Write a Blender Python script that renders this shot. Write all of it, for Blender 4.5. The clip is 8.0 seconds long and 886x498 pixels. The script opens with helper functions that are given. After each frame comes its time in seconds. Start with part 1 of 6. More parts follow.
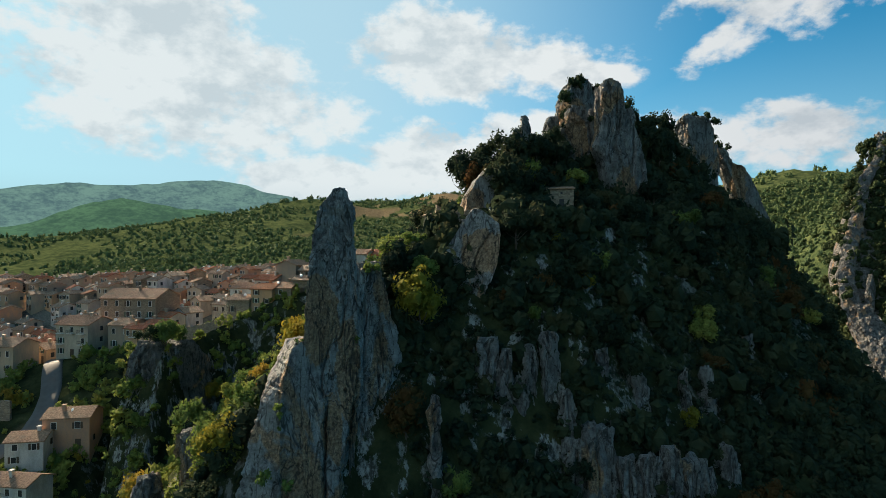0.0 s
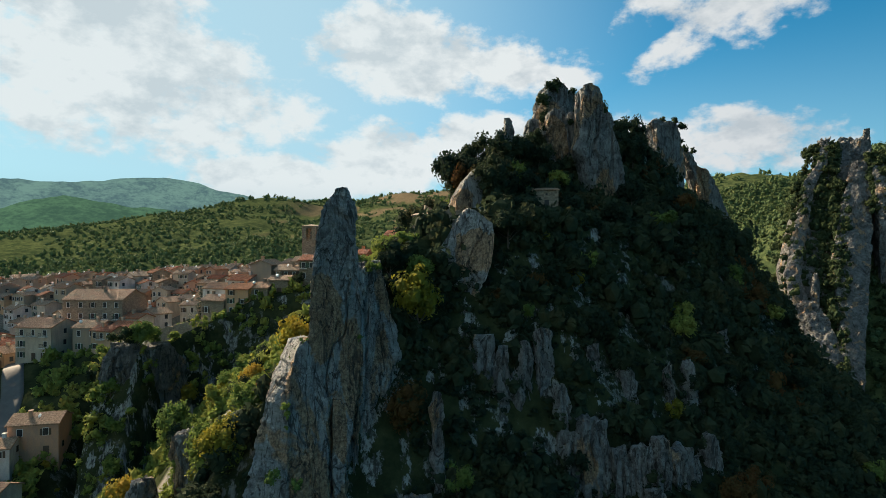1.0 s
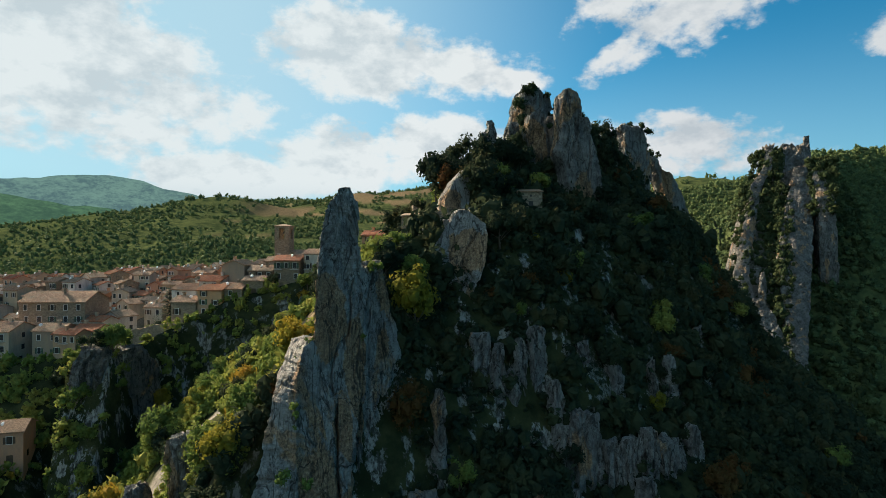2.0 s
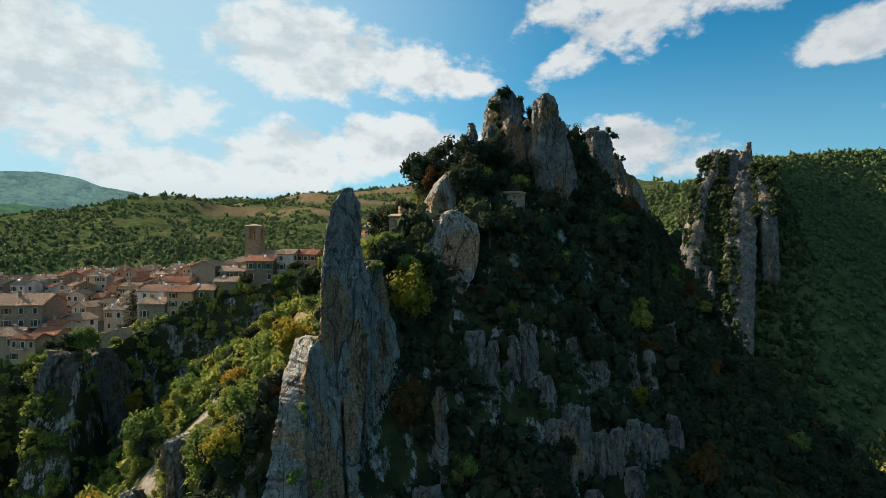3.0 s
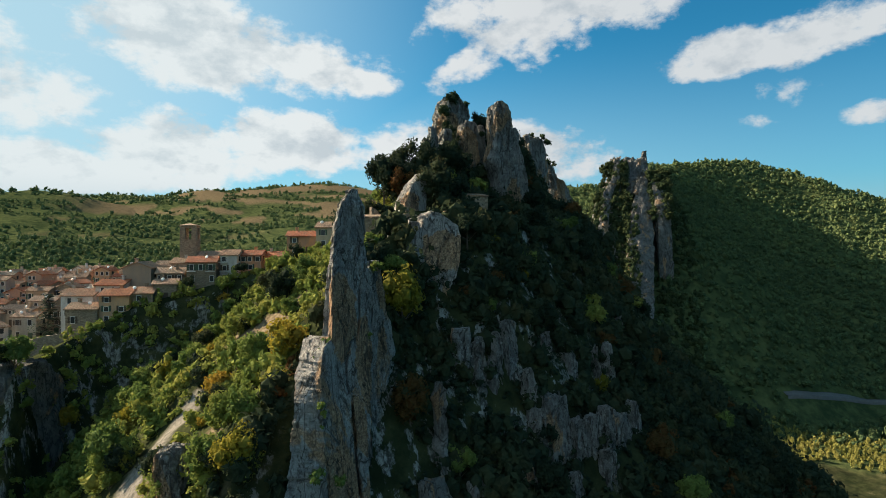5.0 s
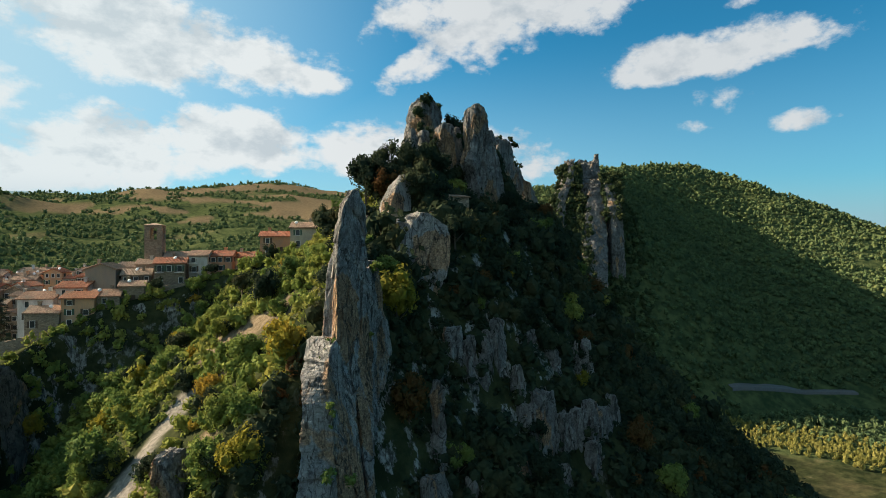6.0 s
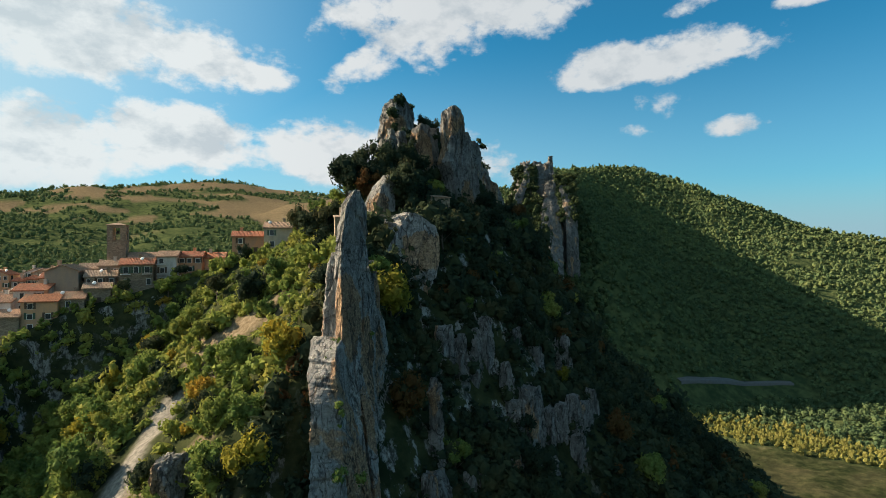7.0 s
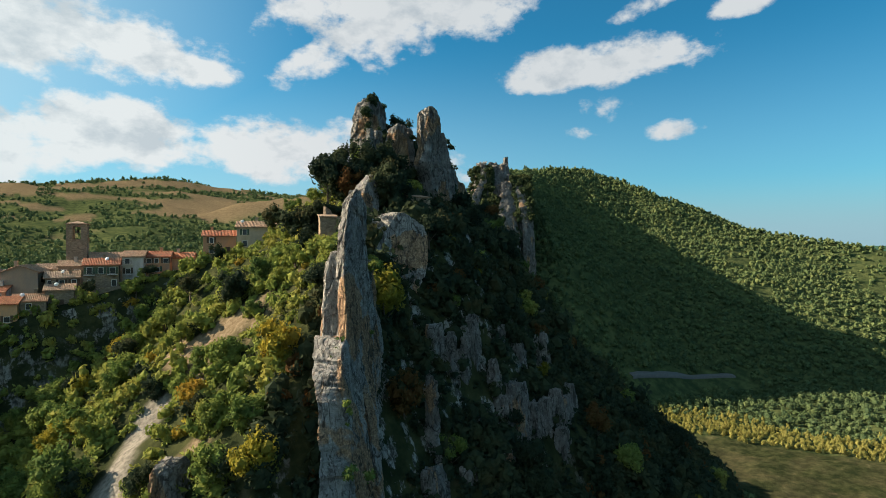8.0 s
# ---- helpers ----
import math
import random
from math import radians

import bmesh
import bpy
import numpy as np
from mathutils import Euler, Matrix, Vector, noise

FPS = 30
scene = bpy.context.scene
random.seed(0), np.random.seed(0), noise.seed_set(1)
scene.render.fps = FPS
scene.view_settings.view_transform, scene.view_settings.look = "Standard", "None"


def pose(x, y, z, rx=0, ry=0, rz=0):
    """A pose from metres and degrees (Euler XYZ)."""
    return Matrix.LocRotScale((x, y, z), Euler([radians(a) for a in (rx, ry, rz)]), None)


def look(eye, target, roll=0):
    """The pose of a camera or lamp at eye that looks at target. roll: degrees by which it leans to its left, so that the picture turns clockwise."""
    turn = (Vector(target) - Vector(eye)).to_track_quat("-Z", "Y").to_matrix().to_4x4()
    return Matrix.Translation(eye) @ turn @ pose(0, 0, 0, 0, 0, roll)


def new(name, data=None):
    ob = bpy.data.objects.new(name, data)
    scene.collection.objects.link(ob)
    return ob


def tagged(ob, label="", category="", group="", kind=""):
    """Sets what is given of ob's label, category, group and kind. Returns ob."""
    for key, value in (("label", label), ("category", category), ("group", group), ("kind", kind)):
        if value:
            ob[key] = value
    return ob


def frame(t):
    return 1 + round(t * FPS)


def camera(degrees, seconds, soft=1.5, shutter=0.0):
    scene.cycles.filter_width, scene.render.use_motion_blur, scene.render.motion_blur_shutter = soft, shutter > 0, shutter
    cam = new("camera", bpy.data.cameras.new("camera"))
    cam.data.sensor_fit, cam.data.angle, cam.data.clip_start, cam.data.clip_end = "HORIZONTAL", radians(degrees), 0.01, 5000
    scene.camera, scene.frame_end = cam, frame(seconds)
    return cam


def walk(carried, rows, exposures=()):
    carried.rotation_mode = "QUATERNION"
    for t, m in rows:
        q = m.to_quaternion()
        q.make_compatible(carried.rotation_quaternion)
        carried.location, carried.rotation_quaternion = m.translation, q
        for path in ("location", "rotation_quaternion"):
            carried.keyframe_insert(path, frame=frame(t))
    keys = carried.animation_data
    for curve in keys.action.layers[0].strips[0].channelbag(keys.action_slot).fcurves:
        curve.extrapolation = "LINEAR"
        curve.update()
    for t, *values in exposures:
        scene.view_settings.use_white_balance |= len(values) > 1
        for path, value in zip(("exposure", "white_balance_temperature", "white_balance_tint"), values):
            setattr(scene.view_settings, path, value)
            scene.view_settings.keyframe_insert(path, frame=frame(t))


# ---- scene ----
cam = camera(75.8, 8.0, 0.5)
METRES, EYE, TILT, LEAN, TURN = 50.0, 80.0, 0.0, 0.0, 0.0
ROWS = [
    (0.0, 0.0, 0.0, 0.0, 0.0, 0.0, -0.0),
    (0.5, -0.0525, -0.0116, -0.0005, -2.1, 0.0, 0.0),
    (1.0, -0.1087, -0.0213, -0.0012, -4.32, -0.02, -0.03),
    (1.5, -0.167, -0.0284, -0.0022, -6.6, -0.0, -0.04),
    (3.0, -0.3532, -0.0341, -0.0048, -13.83, 0.1, -0.02),
    (3.5, -0.4165, -0.0327, -0.005, -16.33, 0.11, 0.0),
    (4.0, -0.4807, -0.0279, -0.005, -18.83, 0.12, -0.0),
    (4.5, -0.5453, -0.019, -0.0047, -21.36, 0.12, 0.03),
    (6.0, -0.7337, 0.026, -0.0049, -28.97, 0.15, 0.15),
    (6.5, -0.7953, 0.0466, -0.0047, -31.52, 0.15, 0.21),
    (7.0, -0.8553, 0.0698, -0.0048, -34.06, 0.14, 0.28),
    (7.5, -0.9139, 0.0956, -0.0052, -36.62, 0.12, 0.31),
    (8.0, -0.9711, 0.1245, -0.006, -39.17, 0.1, 0.35),
]
walk(cam, [(t, pose(0, 0, EYE, TILT, LEAN, TURN) @ pose(METRES * x, METRES * y, METRES * z, 90 + pitch, roll, yaw)) for t, x, y, z, yaw, pitch, roll in ROWS], [(0.0, 1.55), (8.0, 1.55)])

# ---------------------------------------------------------------- world and light
SUN_AZ, SUN_EL = -43.0, 27.0        # degrees clockwise from +y, degrees above the horizon
sun_way = Vector((math.sin(radians(SUN_AZ)) * math.cos(radians(SUN_EL)),
                  math.cos(radians(SUN_AZ)) * math.cos(radians(SUN_EL)), math.sin(radians(SUN_EL))))
sun = new("sun", bpy.data.lights.new("sun", "SUN"))
sun.data.energy, sun.data.angle, sun.data.color = 5.0, radians(0.6), (1.0, 0.80, 0.56)
sun.matrix_world = look((0, 0, 300), Vector((0, 0, 300)) - sun_way)


class Nodes:
    """Short hand for a node tree."""

    def __init__(self, tree, clear=True):
        self.tree = tree
        if clear:
            tree.nodes.clear()

    def add(self, kind):
        return self.tree.nodes.new(kind)

    def link(self, a, b):
        if isinstance(a, (int, float)):
            b.default_value = a
        elif isinstance(a, tuple):
            b.default_value = a if len(a) == 4 or b.type == "VECTOR" else (*a, 1)
        else:
            self.tree.links.new(a, b)

    def math(self, op, a, b=0.0, c=0.0, clamp=False):
        node = self.add("ShaderNodeMath")
        node.operation, node.use_clamp = op, clamp
        for i, v in enumerate((a, b, c)):
            self.link(v, node.inputs[i])
        return node.outputs[0]

    def mix(self, f, a, b, blend="MIX"):
        node = self.add("ShaderNodeMix")
        node.data_type, node.blend_type = "RGBA", blend
        for v, i in ((f, 0), (a, 6), (b, 7)):
            self.link(v, node.inputs[i])
        return node.outputs[2]

    def noise(self, vector, scale, detail=4.0, rough=0.55, warp=0.0):
        node = self.add("ShaderNodeTexNoise")
        self.link(vector, node.inputs["Vector"])
        for key, v in (("Scale", scale), ("Detail", detail), ("Roughness", rough), ("Distortion", warp)):
            node.inputs[key].default_value = v
        return node.outputs["Fac"]

    def smooth(self, v, lo, hi, a=0.0, b=1.0):
        node = self.add("ShaderNodeMapRange")
        node.interpolation_type = "SMOOTHSTEP"
        for i, x in enumerate((v, lo, hi, a, b)):
            self.link(x, node.inputs[i])
        return node.outputs[0]

    def scaled(self, vector, factors):
        node = self.add("ShaderNodeMapping")
        self.link(vector, node.inputs["Vector"])
        node.inputs["Scale"].default_value = factors
        return node.outputs[0]


world = bpy.data.worlds.new("world")
scene.world = world
world.use_nodes = True
w = Nodes(world.node_tree)
sky = w.add("ShaderNodeTexSky")
sky.sky_type, sky.sun_disc, sky.sun_elevation, sky.sun_rotation = "NISHITA", False, radians(SUN_EL), radians(SUN_AZ)
sky.altitude, sky.air_density, sky.dust_density, sky.ozone_density = 500.0, 1.0, 1.2, 2.5
way = w.add("ShaderNodeTexCoord").outputs["Generated"]
sep = w.add("ShaderNodeSeparateXYZ")
w.link(way, sep.inputs[0])
dx, dy, dz = sep.outputs
# fluffy edges: two noises push the outline of each cloud
soft_n = w.noise(w.scaled(way, (1, 1, 1.7)), 6.5, 9.0, 0.6)
fine_n = w.noise(w.scaled(way, (1, 1, 1.5)), 22.0, 6.0, 0.6)
azim = w.math("MULTIPLY", w.math("ARCTAN2", dx, dy), 57.2958)
elev = w.math("MULTIPLY", w.math("ARCSINE", dz), 57.2958)
cover = None
# cloud bodies: azimuth, elevation, half width, half height, slope, weight (degrees)
CLOUDS = [
    (3, 18.0, 15, 3.6, -0.04, 1.0), (-1, 20.5, 7, 3.0, 0, 1.0), (12, 17.0, 8, 1.8, -0.15, 0.9),
    (36, 25.5, 14, 6.0, 0.35, 1.05), (44, 27, 8, 6.0, 0.2, 1.0), (29, 20.0, 7, 2.8, 0.6, 1.0),
    (54, 17.4, 10, 2.4, 0.05, 1.0), (49, 16.6, 5, 1.6, 0.1, 0.9), (61, 10.9, 2.6, 1.0, 0.05, 0.5),
    (0, 9.0, 13, 3.6, 0.1, 1.0), (10, 10.5, 8, 3.2, 0, 1.0), (-12, 7.0, 12, 2.6, 0.05, 0.95),
    (24, 10.0, 12, 3.2, -0.05, 0.9), (33, 9.5, 9, 3.0, -0.2, 0.95),
    (-26, 16, 17, 9.5, -0.15, 1.0), (-34, 25, 16, 9, 0, 1.0), (-16, 13, 10, 4, -0.1, 0.8),
    (54, 13.0, 2.4, 1.3, 0.2, 0.2), (52, 11.4, 2.4, 0.8, 0, 0.25), (58, 27, 2, 0.8, 0.1, 0.2), (68, 21, 3, 0.7, 0.1, 0.25), (60, 22.5, 5, 1.0, 0.3, 0.5),
]
for a0, e0, wa, we, slope, weight in CLOUDS:
    u_ = w.math("MULTIPLY", w.math("SUBTRACT", azim, float(a0)), 1.0 / wa)
    v_ = w.math("SUBTRACT", elev, float(e0))
    v_ = w.math("MULTIPLY", w.math("SUBTRACT", v_, w.math("MULTIPLY", w.math("SUBTRACT", azim, float(a0)), float(slope))), 1.0 / we)
    r_ = w.math("ADD", w.math("MULTIPLY", u_, u_), w.math("MULTIPLY", v_, v_))
    one = w.math("MULTIPLY", w.math("SUBTRACT", 1.0, r_), float(weight))
    cover = one if cover is None else w.math("MAXIMUM", cover, one)
puff = w.math("ADD", w.math("MULTIPLY", w.math("SUBTRACT", soft_n, 0.5), 3.4), w.math("MULTIPLY", w.math("SUBTRACT", fine_n, 0.5), 1.5))
body_ = w.math("ADD", w.math("MAXIMUM", cover, -1.6), puff)
mask = w.smooth(body_, -0.05, 0.6)
low = w.math("MULTIPLY", w.smooth(elev, 21.0, 1.0), w.smooth(azim, 20.0, 66.0, 0.62, 0.3))
bright_side = w.math("MULTIPLY", w.smooth(azim, 32.0, -14.0), 0.9)
veil = w.math("MAXIMUM", low, bright_side)
# light tops, grey undersides where the cloud is thick
shift_v = w.add("ShaderNodeVectorMath")
shift_v.operation = "ADD"
w.link(way, shift_v.inputs[0])
shift_v.inputs[1].default_value = (-0.022, 0.01, 0.03)
relief = w.math("SUBTRACT", soft_n, w.noise(w.scaled(shift_v.outputs[0], (1, 1, 1.7)), 6.5, 9.0, 0.6))
thick = w.math("SUBTRACT", w.smooth(w.math("ADD", body_, w.math("MULTIPLY", w.math("SUBTRACT", fine_n, 0.5), 0.8)), 0.3, 1.9), w.math("MULTIPLY", relief, 7.0), clamp=True)
toward = w.math("DIVIDE", w.math("ADD", azim, 45.0), 75.0, clamp=True)
shade = w.mix(w.math("MULTIPLY", thick, w.math("SUBTRACT", 0.85, w.math("MULTIPLY", toward, 0.35))), w.mix(w.smooth(azim, 2.0, 42.0), (0.285, 0.294, 0.295), (0.228, 0.242, 0.25)), (0.105, 0.136, 0.162))
raw = w.add("ShaderNodeVectorMath")
raw.operation = "SCALE"
w.link(sky.outputs[0], raw.inputs[0])
raw.inputs[3].default_value = 0.045
tinted = w.mix(1.0, raw.outputs[0], (0.18, 0.86, 0.99), "MULTIPLY")
air = (0.165, 0.240, 0.275)
hazy = w.mix(veil, tinted, air)
shade = w.mix(w.math("MULTIPLY", bright_side, 0.55), shade, (0.235, 0.275, 0.285))
full = w.mix(w.smooth(elev, 7.0, 1.0, 0.0, 0.8), w.mix(mask, hazy, shade), (0.118, 0.176, 0.208))
back = w.add("ShaderNodeBackground")
w.link(full, back.inputs[0])
back.inputs[1].default_value = 1.0
w.link(back.outputs[0], w.add("ShaderNodeOutputWorld").inputs[0])


# ---------------------------------------------------------------- materials
def material(name, build, rough=0.9, metal=0.0, spec=0.3):
    """build(n) returns colour, bump height or None, bump strength in metres, roughness or None."""
    m = bpy.data.materials.new(name)
    m.use_nodes = True
    n = Nodes(m.node_tree)
    colour, height, depth, gloss = build(n)
    b = n.add("ShaderNodeBsdfPrincipled")
    n.link(colour, b.inputs["Base Color"])
    n.link(rough if gloss is None else gloss, b.inputs["Roughness"])
    b.inputs["Metallic"].default_value, b.inputs["Specular IOR Level"].default_value = metal, spec
    if height is not None:
        bump = n.add("ShaderNodeBump")
        bump.inputs["Distance"].default_value = depth
        bump.inputs["Strength"].default_value = 1.0
        n.link(height, bump.inputs["Height"])
        n.link(bump.outputs[0], b.inputs["Normal"])
    n.link(b.outputs[0], n.add("ShaderNodeOutputMaterial").inputs[0])
    return m


def place(n):
    return n.add("ShaderNodeNewGeometry").outputs["Position"]


# ochre scars on the pinnacle: centre, half width, half height
STAINS = [(-14.1, 64.8, 72.2, 2.1, 3.9), (-14.8, 61.0, 54.0, 1.8, 4.4), (-10.9, 66.6, 65.0, 1.3, 6.0), (-12.4, 64.2, 60.0, 0.9, 4.0), (5.4, 80.6, 79.6, 2.6, 2.6), (35.0, 107.2, 91.0, 1.8, 4.5), (5.0, 93.5, 88.0, 1.5, 2.0), (30.0, 131.0, 111.0, 3.0, 3.0), (170.0, 236.0, 38.0, 7.0, 16.0), (80.0, 152.5, 98.0, 2.2, 6.0)]


def rock_build(n, low=(0.30, 0.30, 0.30), high=(0.57, 0.56, 0.535), pale_share=0.6):
    p = place(n)
    tall = n.scaled(p, (1, 1, 0.38))
    blotch = n.noise(n.scaled(p, (1, 1, 0.7)), 0.45, 9, 0.66)
    grain = n.noise(p, 3.2, 9, 0.7)
    ochre = n.smooth(n.noise(n.scaled(p, (1, 1, 0.45)), 0.2, 5, 0.55, 0.6), 0.57, 0.63)
    edge_n = n.noise(n.scaled(p, (1, 1, 0.6)), 0.7, 5, 0.6)
    for cx, cy, cz, r, tall_ in STAINS:
        off = n.add("ShaderNodeVectorMath")
        off.operation = "SUBTRACT"
        n.link(p, off.inputs[0])
        off.inputs[1].default_value = (cx, cy, cz)
        size = n.add("ShaderNodeVectorMath")
        size.operation = "LENGTH"
        n.link(n.scaled(off.outputs[0], (1 / r, 1 / r, 1 / tall_)), size.inputs[0])
        ochre = n.math("MAXIMUM", ochre, n.smooth(n.math("ADD", size.outputs[1], n.math("MULTIPLY", edge_n, 1.6)), 2.2, 2.0))
    dark = n.smooth(n.noise(tall, 0.8, 6, 0.65, 0.8), 0.53, 0.64)
    pale = n.smooth(n.noise(n.scaled(p, (1, 1, 0.4)), 0.9, 6, 0.6, 0.5), 0.55, 0.7)
    c = n.mix(n.smooth(blotch, 0.32, 0.68), low, high)
    c = n.mix(n.math("MULTIPLY", pale, pale_share), c, (0.66, 0.645, 0.605))
    c = n.mix(n.math("MULTIPLY", dark, 0.62), c, (0.075, 0.073, 0.07))
    c = n.mix(n.math("MULTIPLY", ochre, 0.9), c, n.mix(n.smooth(grain, 0.3, 0.7), (0.36, 0.19, 0.085), (0.70, 0.46, 0.27)))
    c = n.mix(n.smooth(grain, 0.34, 0.62, 0.35, 0.0), c, (0.12, 0.118, 0.112))
    bed = n.noise(n.scaled(p, (0.35, 0.35, 3.2)), 0.8, 5, 0.6, 0.4)
    bedline = n.smooth(n.math("ABSOLUTE", n.math("SUBTRACT", bed, 0.5)), 0.0, 0.022)
    bedding = n.math("MULTIPLY", n.math("SUBTRACT", 1.0, bedline), n.smooth(n.noise(p, 0.22, 3, 0.5), 0.42, 0.58))
    c = n.mix(n.math("MULTIPLY", bedding, 0.3), c, (0.06, 0.058, 0.054))
    vein = n.noise(n.scaled(p, (1, 1, 0.3)), 0.42, 3, 0.5, 0.9)
    crack = n.smooth(n.math("ABSOLUTE", n.math("SUBTRACT", vein, 0.5)), 0.004, 0.026)
    fis = n.noise(n.scaled(p, (1, 1, 0.2)), 1.0, 3, 0.5, 0.6)
    fissure = n.math("SUBTRACT", 1.0, n.smooth(n.math("ABSOLUTE", n.math("SUBTRACT", fis, 0.5)), 0.004, 0.03))
    c = n.mix(n.math("MULTIPLY", fissure, 0.5), c, (0.06, 0.058, 0.055))
    warp = n.add("ShaderNodeTexNoise")
    n.link(p, warp.inputs["Vector"])
    warp.inputs["Scale"].default_value, warp.inputs["Detail"].default_value = 0.7, 4.0
    bent = n.add("ShaderNodeVectorMath")
    bent.operation = "MULTIPLY_ADD"
    n.link(warp.outputs["Color"], bent.inputs[0])
    bent.inputs[1].default_value = (4.5, 4.5, 3.0)
    n.link(p, bent.inputs[2])
    joints = []
    for size_, flat_ in ((0.5, 0.4), (1.25, 0.55)):
        cells = n.add("ShaderNodeTexVoronoi")
        cells.feature = "DISTANCE_TO_EDGE"
        n.link(n.scaled(bent.outputs[0], (1, 1, flat_)), cells.inputs["Vector"])
        cells.inputs["Scale"].default_value = size_
        joints.append(n.smooth(cells.outputs["Distance"], 0.0, 0.05))
    blocks = n.add("ShaderNodeTexVoronoi")
    n.link(n.scaled(bent.outputs[0], (1, 1, 0.55)), blocks.inputs["Vector"])
    blocks.inputs["Scale"].default_value = 1.25
    tone_ = n.add("ShaderNodeSeparateColor")
    n.link(blocks.outputs["Color"], tone_.inputs[0])
    c = n.mix(n.math("MULTIPLY", tone_.outputs[0], n.math("SUBTRACT", 0.3, n.math("MULTIPLY", ochre, 0.25))), c, (0.5, 0.49, 0.46))
    split_ = n.math("SUBTRACT", 1.0, n.math("MULTIPLY", joints[0], n.smooth(joints[1], 0.0, 1.0, 0.55, 1.0)))
    c = n.mix(n.math("MULTIPLY", n.math("MULTIPLY", split_, 0.6), n.smooth(n.noise(p, 0.5, 4, 0.6), 0.42, 0.6)), c, (0.06, 0.058, 0.055))
    h = n.math("ADD", n.math("ADD", n.math("MULTIPLY", blotch, 1.2), n.math("MULTIPLY", grain, 0.55)), n.math("SUBTRACT", n.math("MULTIPLY", crack, 0.3), n.math("MULTIPLY", bedding, 0.25)))
    c = n.mix(n.math("MULTIPLY", n.math("SUBTRACT", 1.0, crack), 0.75, clamp=True), c, (0.05, 0.047, 0.043))
    h = n.math("ADD", h, n.math("MULTIPLY", n.noise(p, 9.0, 6, 0.7), 0.22))
    h = n.math("ADD", h, n.math("SUBTRACT", n.math("MULTIPLY", tone_.outputs[1], 0.22), n.math("MULTIPLY", split_, 0.35)))
    return c, h, 1.3, None


def leaf_build(tones, pale):
    def build(n):
        r = n.add("ShaderNodeObjectInfo").outputs["Random"]
        isl = n.add("ShaderNodeNewGeometry").outputs["Random Per Island"]
        ramp = n.add("ShaderNodeValToRGB")
        ramp.color_ramp.interpolation = "LINEAR"
        while len(ramp.color_ramp.elements) < len(tones):
            ramp.color_ramp.elements.new(0.5)
        for e, (at, col) in zip(ramp.color_ramp.elements, tones):
            e.position, e.color = at, (*col, 1)
        patch = n.noise(place(n), 0.16, 3, 0.6)
        n.link(n.math("ADD", n.math("MULTIPLY", r, 0.55), n.math("MULTIPLY", n.smooth(patch, 0.3, 0.7), 0.45)), ramp.inputs[0])
        c = n.mix(n.smooth(isl, 0.3, 1.0, 0.0, pale), ramp.outputs[0], (0.14, 0.15, 0.055))
        c = n.mix(n.smooth(n.noise(place(n), 1.6, 3, 0.6), 0.35, 0.7, 0.3, 0.0), c, (0.012, 0.02, 0.008))
        return c, None, 0, None
    return build


def leafy(name, tones, pale=0.25, through_=0.3):
    """Foliage: a rough leaf that lets some light through."""
    m = material(name, leaf_build(tones, pale), 0.85, spec=0.04)
    n = Nodes(m.node_tree, False)
    bsdf = [x for x in n.tree.nodes if x.type == "BSDF_PRINCIPLED"][0]
    out = [x for x in n.tree.nodes if x.type == "OUTPUT_MATERIAL"][0]
    tr = n.add("ShaderNodeBsdfTranslucent")
    n.tree.links.new(bsdf.inputs["Base Color"].links[0].from_socket, tr.inputs[0])
    mixer = n.add("ShaderNodeMixShader")
    mixer.inputs[0].default_value = through_
    n.tree.links.new(bsdf.outputs[0], mixer.inputs[1])
    n.tree.links.new(tr.outputs[0], mixer.inputs[2])
    n.tree.links.new(mixer.outputs[0], out.inputs[0])
    return m


